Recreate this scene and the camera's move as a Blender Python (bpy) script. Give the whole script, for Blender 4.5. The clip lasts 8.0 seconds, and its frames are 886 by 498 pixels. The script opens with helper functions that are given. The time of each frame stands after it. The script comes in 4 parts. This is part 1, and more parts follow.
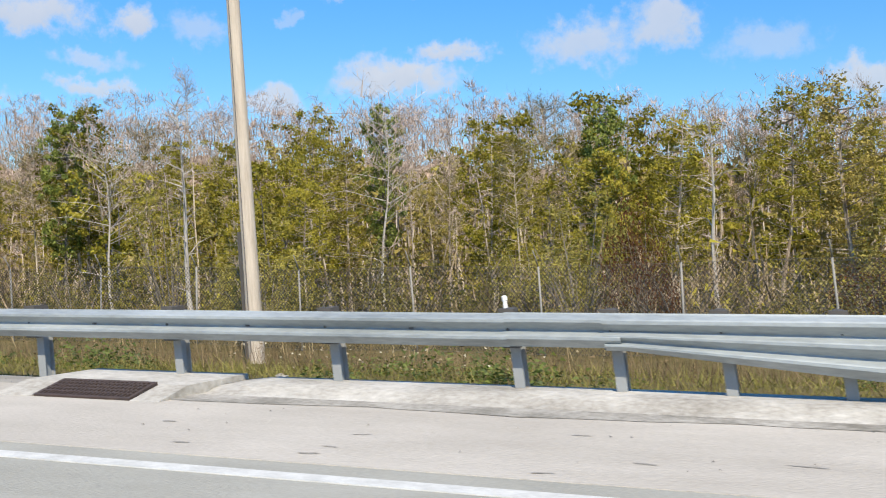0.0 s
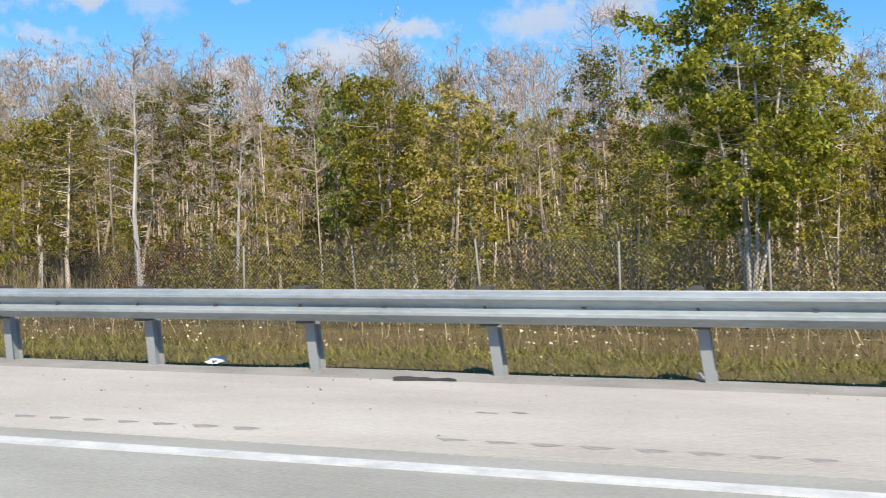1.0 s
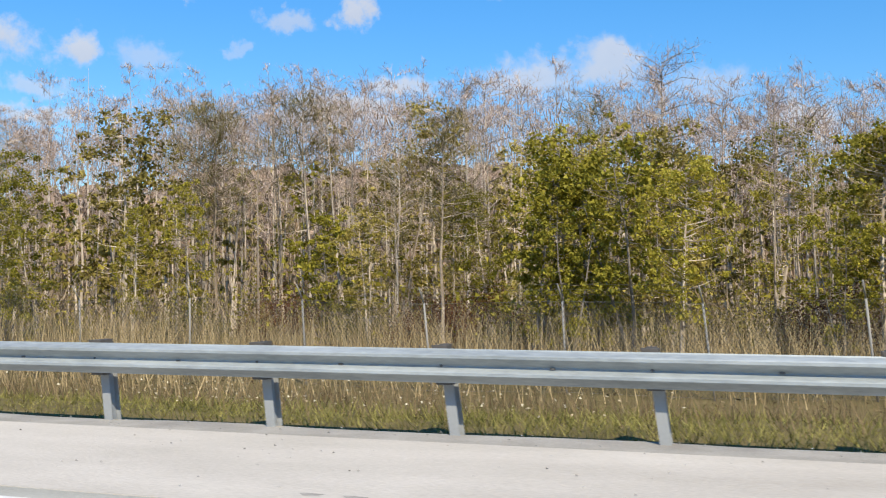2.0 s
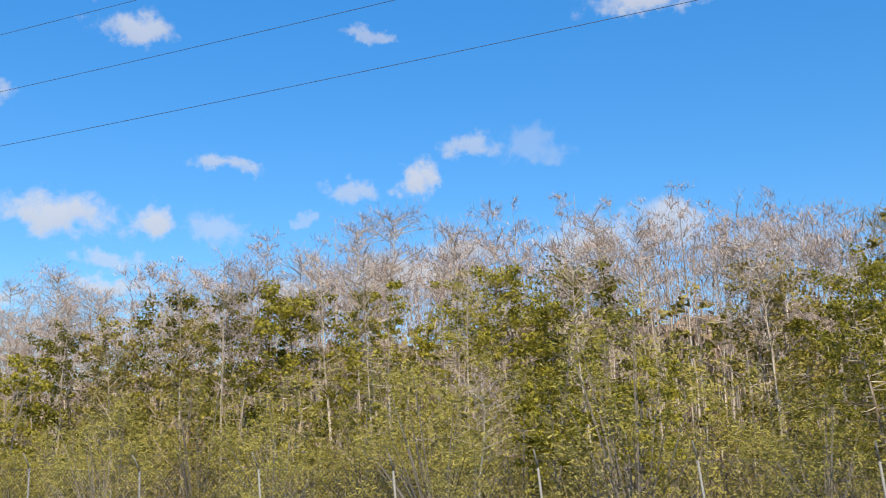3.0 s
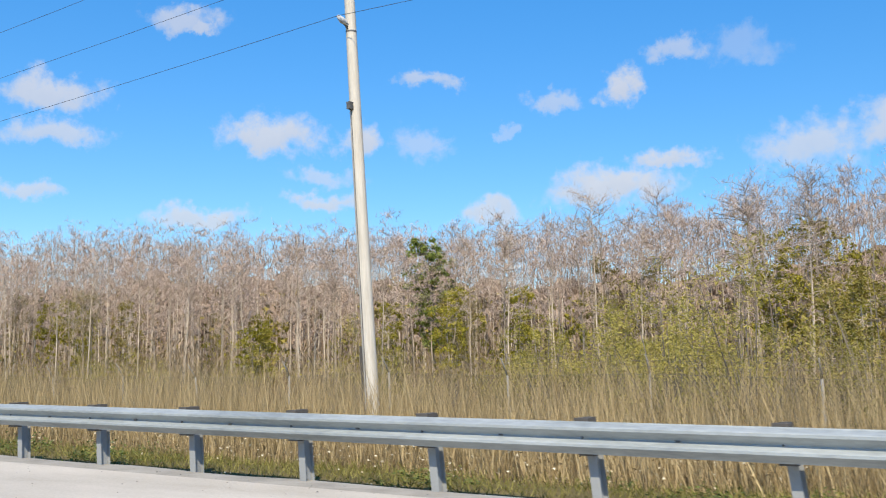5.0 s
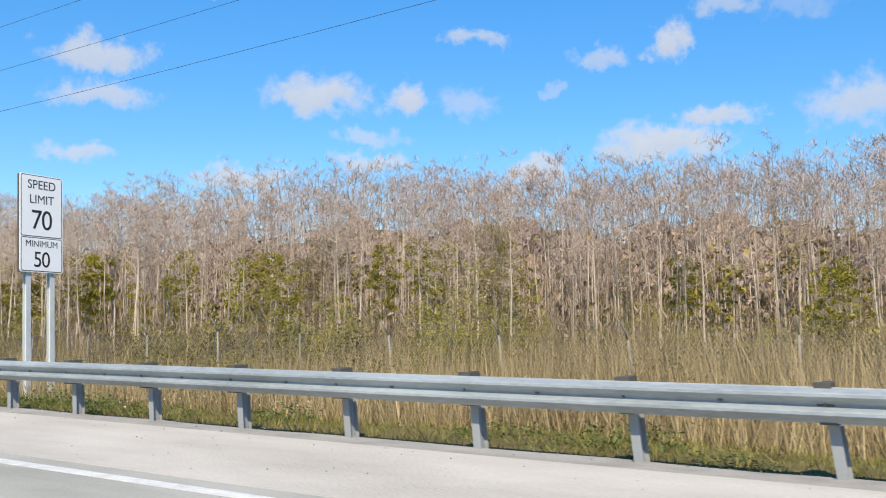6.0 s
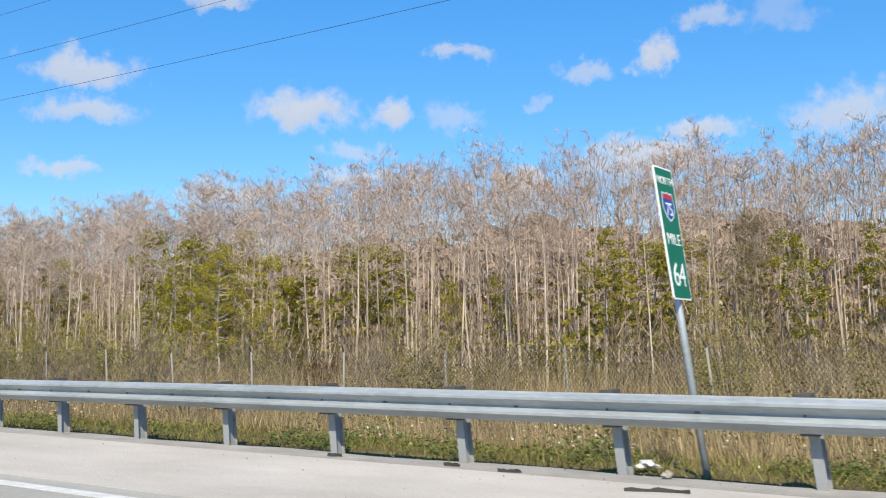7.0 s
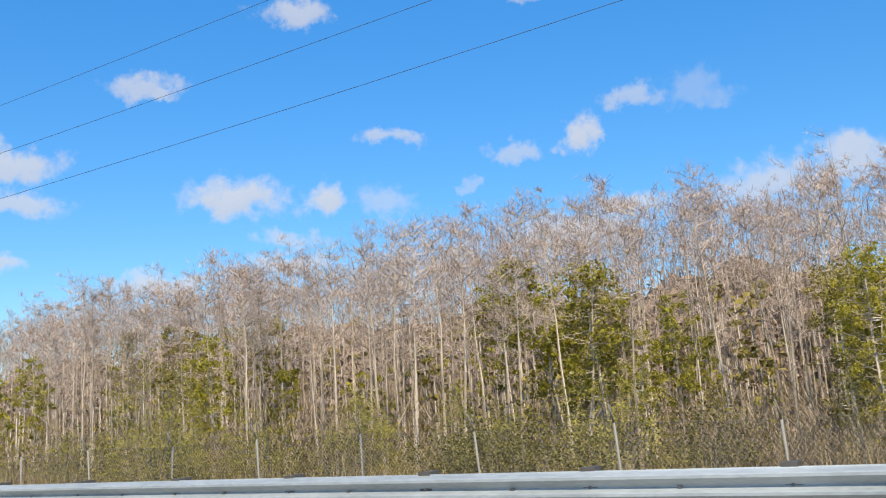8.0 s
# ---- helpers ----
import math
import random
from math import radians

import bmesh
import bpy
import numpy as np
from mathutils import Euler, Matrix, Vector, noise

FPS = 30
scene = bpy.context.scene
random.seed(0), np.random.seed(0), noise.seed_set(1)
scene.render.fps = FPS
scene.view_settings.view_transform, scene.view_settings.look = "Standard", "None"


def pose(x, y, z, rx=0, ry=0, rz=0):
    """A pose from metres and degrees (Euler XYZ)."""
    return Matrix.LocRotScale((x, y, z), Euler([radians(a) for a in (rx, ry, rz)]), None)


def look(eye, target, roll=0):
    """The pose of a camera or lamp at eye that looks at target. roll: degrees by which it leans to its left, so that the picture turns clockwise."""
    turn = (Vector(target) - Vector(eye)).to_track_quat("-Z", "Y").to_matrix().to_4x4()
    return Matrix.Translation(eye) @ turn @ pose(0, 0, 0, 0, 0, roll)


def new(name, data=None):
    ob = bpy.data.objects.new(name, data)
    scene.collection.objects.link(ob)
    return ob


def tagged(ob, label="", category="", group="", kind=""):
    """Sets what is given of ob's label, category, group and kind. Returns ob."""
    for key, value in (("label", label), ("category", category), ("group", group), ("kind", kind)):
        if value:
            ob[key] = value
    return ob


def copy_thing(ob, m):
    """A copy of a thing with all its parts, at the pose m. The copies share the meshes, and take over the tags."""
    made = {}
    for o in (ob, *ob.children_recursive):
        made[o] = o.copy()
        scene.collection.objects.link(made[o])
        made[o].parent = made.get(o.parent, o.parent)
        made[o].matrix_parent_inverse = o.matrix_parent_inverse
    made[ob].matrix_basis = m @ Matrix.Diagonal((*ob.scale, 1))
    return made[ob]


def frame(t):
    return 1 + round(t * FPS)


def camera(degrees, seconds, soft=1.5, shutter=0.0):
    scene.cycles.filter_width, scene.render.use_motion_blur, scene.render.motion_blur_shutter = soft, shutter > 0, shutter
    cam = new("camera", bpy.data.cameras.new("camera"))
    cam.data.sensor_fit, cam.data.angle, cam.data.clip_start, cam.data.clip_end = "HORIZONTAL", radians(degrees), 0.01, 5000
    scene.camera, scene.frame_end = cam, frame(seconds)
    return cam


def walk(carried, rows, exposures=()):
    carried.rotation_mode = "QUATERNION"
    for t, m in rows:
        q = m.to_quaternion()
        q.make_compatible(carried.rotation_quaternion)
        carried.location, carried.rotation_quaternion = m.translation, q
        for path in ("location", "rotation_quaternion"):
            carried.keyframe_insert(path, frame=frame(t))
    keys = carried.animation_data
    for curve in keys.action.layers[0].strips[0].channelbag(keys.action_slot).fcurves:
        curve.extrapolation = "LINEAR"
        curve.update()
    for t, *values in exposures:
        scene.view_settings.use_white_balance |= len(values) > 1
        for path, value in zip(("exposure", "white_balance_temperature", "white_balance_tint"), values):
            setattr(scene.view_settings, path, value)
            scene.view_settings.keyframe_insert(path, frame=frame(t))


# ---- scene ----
cam = camera(47.86, 8.0, soft=1.1, shutter=0.579)
PATH = [
    (0.0, -2.749, .149, 1.263, 22.132, 0.806, 0.706),
    (0.5, -19.057, .096, 1.263, 19.759, 0.365, 0.308),
    (1.0, -35.336, .143, 1.263, 19.767, -0.469, 0.866),
    (1.5, -51.609, .232, 1.263, 18.195, 0.214, 0.272),
    (2.8, -92.668, .190, 1.263, 22.278, 10.240, 0.270),
    (3.0, -99.240, .180, 1.263, 22.831, 12.133, 0.721),
    (3.5, -115.698, .150, 1.263, 24.837, 12.981, 1.220),
    (4.0, -132.172, .120, 1.263, 29.294, 10.844, 1.004),
    (4.5, -148.668, .090, 1.263, 32.331, 8.108, 0.220),
    (5.0, -164.910, .060, 1.263, 34.576, 7.120, 0.060),
    (5.2, -171.359, .050, 1.263, 35.348, 6.480, 0.030),
    (6.5, -213.470, -.016, 1.263, 37.450, 4.545, 0.0),
    (7.0, -229.580, -.045, 1.263, 36.420, 5.610, 0.430),
    (7.5, -245.700, -.05, 1.263, 33.780, 8.090, 1.450),
    (8.0, -262.260, -.05, 1.263, 33.100, 10.220, 3.0),
]
walk(cam, [(t, pose(x, y, z, 90 + pitch, roll, yaw)) for t, x, y, z, yaw, pitch, roll in PATH])
scene.cycles.rolling_shutter_type = "TOP"      # the phone reads its sensor from top to bottom
scene.cycles.rolling_shutter_duration = 0.03

# ---------------------------------------------------------------- light
SUN_FROM = Vector((0.40, -0.57, 0.76)).normalized()
sun = new("sun", bpy.data.lights.new("sun", "SUN"))
sun.data.energy, sun.data.angle, sun.data.color = 5.0, radians(0.53), (1.0, 0.905, 0.74)
sun.matrix_world = look(SUN_FROM * 100, (0, 0, 0))
scene.view_settings.exposure = 0.43

# clouds of the far sky: azimuth to the left of straight across, elevation, half width, half height (degrees), strength
CLOUDS = [
    (56.62, 14.86, 2.89, 1.07, 0.77),
    (56.54, 12.84, 2.89, 0.86, 0.69),
    (44.35, 13.19, 3.00, 1.28, 0.82),
    (39.65, 13.29, 1.43, 1.21, 0.82),
    (35.64, 12.86, 1.70, 1.07, 0.43),
    (35.45, 16.53, 1.77, 0.54, 0.60),
    (41.54, 11.19, 2.11, 0.57, 0.52),
    (41.53, 9.71, 2.38, 0.61, 0.77),
    (48.50, 8.71, 3.00, 0.71, 0.77),
    (57.82, 9.75, 1.63, 0.64, 0.69),
    (49.62, 19.44, 1.97, 0.78, 0.65),
    (21.11, 17.96, 1.87, 0.71, 0.52),
    (17.36, 17.74, 2.38, 0.93, 0.26),
    (28.26, 15.47, 1.63, 0.64, 0.52),
    (24.06, 16.17, 1.29, 1.07, 0.82),
    (30.89, 13.69, 0.61, 0.43, 0.34),
    (31.78, 9.22, 1.63, 0.71, 0.77),
    (24.71, 10.57, 3.81, 1.21, 0.86),
    (21.65, 11.93, 1.87, 0.64, 0.82),
    (14.08, 12.06, 3.06, 1.50, 0.69),
    (9.66, 12.91, 2.32, 1.71, 0.73),
    (3.93, 11.61, 2.56, 1.07, 0.39),
    (-1.01, 9.54, 1.63, 0.89, 0.77),
    (31.38, 8.96, 1.43, 0.71, 0.69),
    (44.78, 25.21, 1.95, 0.71, 0.43),
    (40.70, 23.42, 2.11, 0.91, 0.69),
    (48.86, 19.02, 1.04, 0.45, 0.69),
    (9.73, 25.39, 3.57, 0.97, 0.77),
    (26.84, 24.29, 1.36, 0.49, 0.47),
]


def node(tree, kind, **values):
    n = tree.nodes.new(kind)
    for key, value in values.items():
        if key in n.inputs:
            n.inputs[key].default_value = value
    return n


def calc(tree, operation, a, b=None, c=None):
    n = tree.nodes.new("ShaderNodeMath")
    n.operation = operation
    for i, value in enumerate((a, b, c)):
        if value is None:
            continue
        if isinstance(value, (int, float)):
            n.inputs[i].default_value = value
        else:
            tree.links.new(value, n.inputs[i])
    return n.outputs[0]


def make_world():
    w = bpy.data.worlds.new("sky")
    w.use_nodes = True
    tr = w.node_tree
    tr.nodes.clear()
    out = tr.nodes.new("ShaderNodeOutputWorld")
    sky = tr.nodes.new("ShaderNodeTexSky")
    sky.sky_type, sky.sun_disc = "NISHITA", False
    sky.sun_elevation = math.asin(SUN_FROM.z)
    sky.sun_rotation = math.atan2(SUN_FROM.x, SUN_FROM.y)
    sky.air_density, sky.dust_density, sky.ozone_density = 1.0, 0.0, 4.0
    tint = node(tr, "ShaderNodeHueSaturation")
    tint.inputs["Saturation"].default_value = 1.31
    tint.inputs["Value"].default_value = 1.08
    tint.inputs["Hue"].default_value = 0.4995
    tr.links.new(sky.outputs[0], tint.inputs["Color"])
    geo = tr.nodes.new("ShaderNodeTexCoord")
    sep = tr.nodes.new("ShaderNodeSeparateXYZ")
    tr.links.new(geo.outputs["Generated"], sep.inputs[0])
    az = calc(tr, "MULTIPLY", calc(tr, "ARCTAN2", calc(tr, "MULTIPLY", sep.outputs[0], -1.0), sep.outputs[1]), 180 / math.pi)
    el = calc(tr, "MULTIPLY", calc(tr, "ARCSINE", sep.outputs[2]), 180 / math.pi)
    height = el
    for_warp = node(tr, "ShaderNodeTexNoise", Scale=24.0, Detail=8.0, Roughness=0.62)
    tr.links.new(geo.outputs["Generated"], for_warp.inputs["Vector"])
    split = tr.nodes.new("ShaderNodeSeparateXYZ")
    tr.links.new(for_warp.outputs["Color"], split.inputs[0])
    az = calc(tr, "MULTIPLY_ADD", calc(tr, "SUBTRACT", split.outputs[0], 0.5), 5.0, az)
    el = calc(tr, "MULTIPLY_ADD", calc(tr, "SUBTRACT", split.outputs[1], 0.5), 3.2, el)
    noise_a = node(tr, "ShaderNodeTexNoise", Scale=60.0, Detail=6.0, Roughness=0.6)
    tr.links.new(geo.outputs["Generated"], noise_a.inputs["Vector"])
    rag = calc(tr, "SUBTRACT", noise_a.outputs[0], 0.5)
    total, shade = None, None
    for a, e, sx, sy, k in CLOUDS:
        dx = calc(tr, "DIVIDE", calc(tr, "SUBTRACT", az, a), sx)
        dy = calc(tr, "DIVIDE", calc(tr, "SUBTRACT", el, e), sy)
        low = calc(tr, "MULTIPLY", calc(tr, "MINIMUM", dy, 0.0), 0.8)
        r = calc(tr, "SQRT", calc(tr, "ADD", calc(tr, "MULTIPLY", dx, dx), calc(tr, "ADD", calc(tr, "MULTIPLY", dy, dy), calc(tr, "MULTIPLY", low, low))))
        m = calc(tr, "ADD", calc(tr, "SUBTRACT", 1.0, r), calc(tr, "MULTIPLY", rag, 1.5))
        ramp = node(tr, "ShaderNodeMapRange")
        ramp.interpolation_type = "SMOOTHSTEP"
        ramp.inputs["From Min"].default_value, ramp.inputs["From Max"].default_value = -0.30, 0.62
        ramp.inputs["To Max"].default_value = k
        tr.links.new(m, ramp.inputs["Value"])
        total = ramp.outputs[0] if total is None else calc(tr, "MAXIMUM", total, ramp.outputs[0])
        under = calc(tr, "MULTIPLY", ramp.outputs[0], calc(tr, "SUBTRACT", 0.62, calc(tr, "MULTIPLY", dy, 0.55)))
        shade = under if shade is None else calc(tr, "MAXIMUM", shade, under)
    # thin haze wisps and the fair-weather field all round the rest of the sky
    noise_b = node(tr, "ShaderNodeTexNoise", Scale=7.0, Detail=8.0, Roughness=0.6)
    tr.links.new(geo.outputs["Generated"], noise_b.inputs["Vector"])
    away = node(tr, "ShaderNodeMapRange")
    away.inputs["From Min"].default_value, away.inputs["From Max"].default_value = -0.15, 0.35
    tr.links.new(calc(tr, "MULTIPLY", sep.outputs[1], -1.0), away.inputs["Value"])
    field = node(tr, "ShaderNodeMapRange")
    field.interpolation_type = "SMOOTHSTEP"
    field.inputs["From Min"].default_value, field.inputs["From Max"].default_value = 0.54, 0.66
    tr.links.new(noise_b.outputs[0], field.inputs["Value"])
    field_mask = calc(tr, "MULTIPLY", field.outputs[0], away.outputs[0])
    total = calc(tr, "MAXIMUM", total, field_mask)
    total = calc(tr, "MINIMUM", calc(tr, "MULTIPLY", total, 0.96), 1.0)
    colour = tr.nodes.new("ShaderNodeMix")
    colour.data_type = "RGBA"
    colour.inputs["A"].default_value, colour.inputs["B"].default_value = (4.45, 4.4, 4.5, 1), (3.5, 3.65, 4.05, 1)
    tr.links.new(calc(tr, "MINIMUM", calc(tr, "MAXIMUM", shade, 0.0), 1.0), colour.inputs["Factor"])
    mix = tr.nodes.new("ShaderNodeMix")
    mix.data_type = "RGBA"
    tr.links.new(total, mix.inputs["Factor"])
    clear = node(tr, "ShaderNodeMapRange")
    clear.inputs["From Min"].default_value, clear.inputs["From Max"].default_value = 3.0, 27.0
    clear.inputs["To Min"].default_value, clear.inputs["To Max"].default_value = 0.74, 1.16
    tr.links.new(height, clear.inputs["Value"])
    depth = tr.nodes.new("ShaderNodeVectorMath")
    depth.operation = "SCALE"
    tr.links.new(tint.outputs[0], depth.inputs[0])
    tr.links.new(clear.outputs[0], depth.inputs["Scale"])
    tr.links.new(depth.outputs[0], mix.inputs["A"])
    tr.links.new(colour.outputs["Result"], mix.inputs["B"])
    bg = node(tr, "ShaderNodeBackground", Strength=0.13)
    tr.links.new(mix.outputs["Result"], bg.inputs[0])
    tr.links.new(bg.outputs[0], out.inputs[0])
    scene.world = w


make_world()


# ---------------------------------------------------------------- materials
def material(name, base, second=None, scale=6.0, rough=0.8, metal=0.0, bump=0.0, fine=60.0, spread=0.5, per_object=0.0, per_island=0.0, coords="Object", translucent=0.0, stretch=None, gloss=0.5):
    m = bpy.data.materials.new(name)
    m.use_nodes = True
    tr = m.node_tree
    tr.nodes.clear()
    out, sh = tr.nodes.new("ShaderNodeOutputMaterial"), tr.nodes.new("ShaderNodeBsdfPrincipled")
    sh.inputs["Roughness"].default_value, sh.inputs["Metallic"].default_value = rough, metal
    sh.inputs["Specular IOR Level"].default_value = gloss
    co = tr.nodes.new("ShaderNodeTexCoord").outputs[coords]
    if stretch:
        mp = tr.nodes.new("ShaderNodeMapping")
        mp.inputs["Scale"].default_value = stretch
        tr.links.new(co, mp.inputs[0])
        co = mp.outputs[0]
    large = node(tr, "ShaderNodeTexNoise", Scale=scale, Detail=4.0, Roughness=0.6)
    small = node(tr, "ShaderNodeTexNoise", Scale=fine, Detail=3.0, Roughness=0.6)
    tr.links.new(co, large.inputs["Vector"])
    tr.links.new(co, small.inputs["Vector"])
    f = calc(tr, "ADD", calc(tr, "MULTIPLY", large.outputs[0], 0.65), calc(tr, "MULTIPLY", small.outputs[0], 0.35))
    f = calc(tr, "MULTIPLY_ADD", calc(tr, "SUBTRACT", f, 0.5), 3.2 * spread, 0.5)
    if per_object:
        f = calc(tr, "MULTIPLY_ADD", calc(tr, "SUBTRACT", tr.nodes.new("ShaderNodeObjectInfo").outputs["Random"], 0.5), per_object, f)
    if per_island:
        f = calc(tr, "MULTIPLY_ADD", calc(tr, "SUBTRACT", tr.nodes.new("ShaderNodeNewGeometry").outputs["Random Per Island"], 0.5), per_island, f)
    mix = tr.nodes.new("ShaderNodeMix")
    mix.data_type = "RGBA"
    mix.inputs["A"].default_value, mix.inputs["B"].default_value = (*base, 1), (*(second or base), 1)
    tr.links.new(calc(tr, "MINIMUM", calc(tr, "MAXIMUM", f, 0.0), 1.0), mix.inputs["Factor"])
    tr.links.new(mix.outputs["Result"], sh.inputs["Base Color"])
    if bump:
        b = node(tr, "ShaderNodeBump", Strength=bump, Distance=0.02)
        tr.links.new(small.outputs[0], b.inputs["Height"])
        tr.links.new(b.outputs[0], sh.inputs["Normal"])
    final = sh.outputs[0]
    if translucent:
        tl = tr.nodes.new("ShaderNodeBsdfTranslucent")
        tr.links.new(mix.outputs["Result"], tl.inputs[0])
        ms = tr.nodes.new("ShaderNodeMixShader")
        ms.inputs[0].default_value = translucent
        tr.links.new(sh.outputs[0], ms.inputs[1])
        tr.links.new(tl.outputs[0], ms.inputs[2])
        final = ms.outputs[0]
    tr.links.new(final, out.inputs[0])
    return m


ASPHALT = material("asphalt", (.25, .24, .20), (.40, .385, .335), scale=.9, fine=60, rough=.92, bump=.5, spread=1.0, stretch=(.4, 1, 1))
APRON = material("concrete_kerb", (.25, .225, .185), (.54, .51, .455), scale=.9, fine=14, rough=.92, bump=.5, spread=1.15)
GRATE = material("rusty_iron", (.03, .021, .018), (.085, .056, .046), scale=6, fine=40, rough=.8, bump=.3)
SHOULDER_EDGE = material("weathered_shoulder_edge", (.21, .19, .158), (.36, .335, .29), scale=1.6, fine=30, rough=.95, bump=.4, spread=.9)
SHOULDER = material("shoulder_asphalt", (.345, .308, .256), (.525, .48, .415), scale=.7, fine=42, rough=.92, bump=.5, spread=.9, stretch=(.45, 1, 1))
GROOVE = material("dark_pavement_mark", (.19, .175, .15), (.38, .355, .31), scale=9, fine=60, rough=1, spread=1.0)
LINE = material("road_paint", (.40, .39, .36), (.66, .65, .61), scale=5, fine=50, rough=.85, spread=.9)
SOIL = material("grassy_soil", (.075, .062, .022), (.18, .14, .062), scale=.8, fine=14, rough=1, bump=.5, spread=.8, gloss=.1)
STEEL = material("galvanised_steel", (.23, .255, .26), (.42, .45, .455), scale=2.2, fine=25, rough=.55, metal=.3, bump=.05, spread=.9, stretch=(.3, 1, 1))
POST_STEEL = material("weathered_steel", (.22, .228, .23), (.34, .35, .35), scale=4, fine=30, rough=.8, metal=.05, bump=.05, gloss=.15)
BLOCK = material("dark_blockout", (.05, .045, .04), (.10, .09, .08), scale=6, rough=.8)
POLE_WOOD = material("pole_wood", (.40, .36, .30), (.63, .585, .51), scale=3, fine=22, rough=.9, bump=.4, stretch=(6, 6, .35), spread=.8, per_object=.4)
POLE_TAN = material("tan_pole_wood", (.36, .30, .235), (.60, .52, .42), scale=3, fine=22, rough=.9, bump=.4, stretch=(6, 6, .35), spread=.8)
POLE_DARK = material("weathered_pole_wood", (.17, .145, .115), (.33, .29, .235), scale=3, fine=22, rough=.95, bump=.4, stretch=(6, 6, .35), spread=.8)
BARK_PALE = material("pale_bark", (0.213, 0.165, 0.118), (0.593, 0.497, 0.386), scale=2, fine=14, rough=.95, per_island=.9, per_object=.6, gloss=.15)
BARK_GREY = material("grey_bark", (.115, .098, .08), (.27, .235, .195), scale=2, fine=14, rough=.95, per_island=.5, per_object=.4, gloss=.15)
TWIG = material("bare_twigs", (.325, .245, .198), (.63, .50, .415), scale=.6, fine=6, rough=.95, per_island=.9, per_object=.5, gloss=.1)
LEAF = material("green_leaves", (0.116, 0.108, 0.011), (0.416, 0.353, 0.048), scale=.5, fine=3, rough=.6, per_island=1.0, per_object=.9, translucent=.38, gloss=.15)
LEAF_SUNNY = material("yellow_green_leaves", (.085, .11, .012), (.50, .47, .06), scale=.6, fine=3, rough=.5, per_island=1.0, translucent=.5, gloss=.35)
LEAF_DEEP = material("deep_green_leaves", (.09, .13, .022), (.38, .41, .095), scale=.6, fine=3, rough=.55, per_island=1.0, translucent=.45, gloss=.3)
LEAF_BRUSH = material("brush_leaves", (0.085, 0.077, 0.022), (0.300, 0.254, 0.076), scale=.5, fine=3, rough=.75, per_island=1.0, per_object=.9, translucent=.25, gloss=.12)
LEAF_YELLOW = material("yellow_green_leaves", (0.156, 0.141, 0.014), (0.416, 0.359, 0.047), scale=.5, fine=3, rough=.6, per_island=1.0, per_object=.4, translucent=.3, gloss=.15)
LEAF_OLIVE = material("olive_leaves", (0.140, 0.113, 0.024), (0.385, 0.307, 0.080), scale=.5, fine=3, rough=.7, per_island=1.0, per_object=.9, translucent=.25, gloss=.15)
LEAF_RUST = material("rust_leaves", (.055, .023, .010), (.155, .067, .029), scale=.5, fine=3, rough=.7, per_island=1.0, per_object=.4, translucent=.15, gloss=.1)
REED = material("dry_reeds", (.18, .135, .066), (.55, .425, .235), scale=.25, fine=2, rough=.9, per_island=1.0, translucent=.2, gloss=.1)
GRASS = material("verge_grass", (.09, .088, .02), (.35, .31, .10), scale=.5, fine=3, rough=.8, per_island=.9, translucent=.25, gloss=.1)
WIRE = material("wire", (.03, .03, .034), (.06, .06, .065), rough=.6)
FENCE_STEEL = material("fence_steel", (.19, .18, .155), (.33, .31, .28), scale=3, rough=.75, metal=.2)


LEAF_WILLOW = material("willow_leaves", (0.239, 0.213, 0.048), (0.520, 0.441, 0.123), scale=.4, fine=2, rough=.75, per_island=.6, per_object=.5, translucent=.4, gloss=.12)
LEAF_FEATHER = material("feathery_needles", (0.125, 0.104, 0.040), (0.312, 0.259, 0.108), scale=.5, fine=4, rough=.85, per_island=.9, per_object=.8, translucent=.25, gloss=.1)
LEAF_WEED = material("weed_leaves", (.05, .075, .012), (.16, .19, .035), scale=2, fine=9, rough=.6, per_island=1.0, per_object=.4, translucent=.25)
BARK_WHITE = material("white_bark", (.28, .25, .21), (.55, .51, .455), scale=2.5, fine=16, rough=.95, per_island=.5, gloss=.2)
DRY = material("dry_stalks", (.065, .045, .024), (.31, .225, .125), scale=.3, fine=3, rough=.9, per_island=1.0, translucent=.15, gloss=.1)
FLOWER = material("pale_petals", (.40, .32, .20), (.68, .62, .47), scale=2, rough=.9, per_island=1.2, gloss=.1)
PORCELAIN = material("porcelain", (.42, .43, .45), (.60, .61, .62), scale=6, rough=.35)
BOLT = material("dark_iron", (.07, .068, .066), (.16, .155, .15), scale=9, rough=.7, metal=.4)
FENCE_WIRE = material("fence_wire", (.022, .021, .019), (.055, .053, .05), scale=2, rough=.8, metal=.1)
FAR_MASS = material("distant_woods", (0.177, 0.125, 0.088), (0.447, 0.333, 0.241), scale=.5, fine=3.6, rough=1, spread=1.6, gloss=.05, stretch=(1.4, 1, .3))
THICKET = material("deep_thicket", (0.156, 0.113, 0.079), (0.416, 0.309, 0.230), scale=.9, fine=7, rough=1, per_island=.9, spread=.9, gloss=.1)
# bare twigs in a darker tone, understory shade put into the colour
SHADED_TWIG = material("shaded_twigs", (0.125, 0.095, 0.060), (0.390, 0.298, 0.196), scale=.6, fine=6, rough=.95, per_island=1.0, gloss=.1)
SILT = material("gutter_silt", (.17, .155, .125), (.42, .39, .34), scale=1.6, fine=18, rough=1, spread=1.2)
PIT_SHADE = material("pit_shade", (.012, .01, .009), (.03, .025, .022), scale=9, rough=1)
SIGN_WHITE = material("white_sheeting", (.82, .82, .81), (.9, .9, .89), scale=2.5, fine=40, rough=.45)
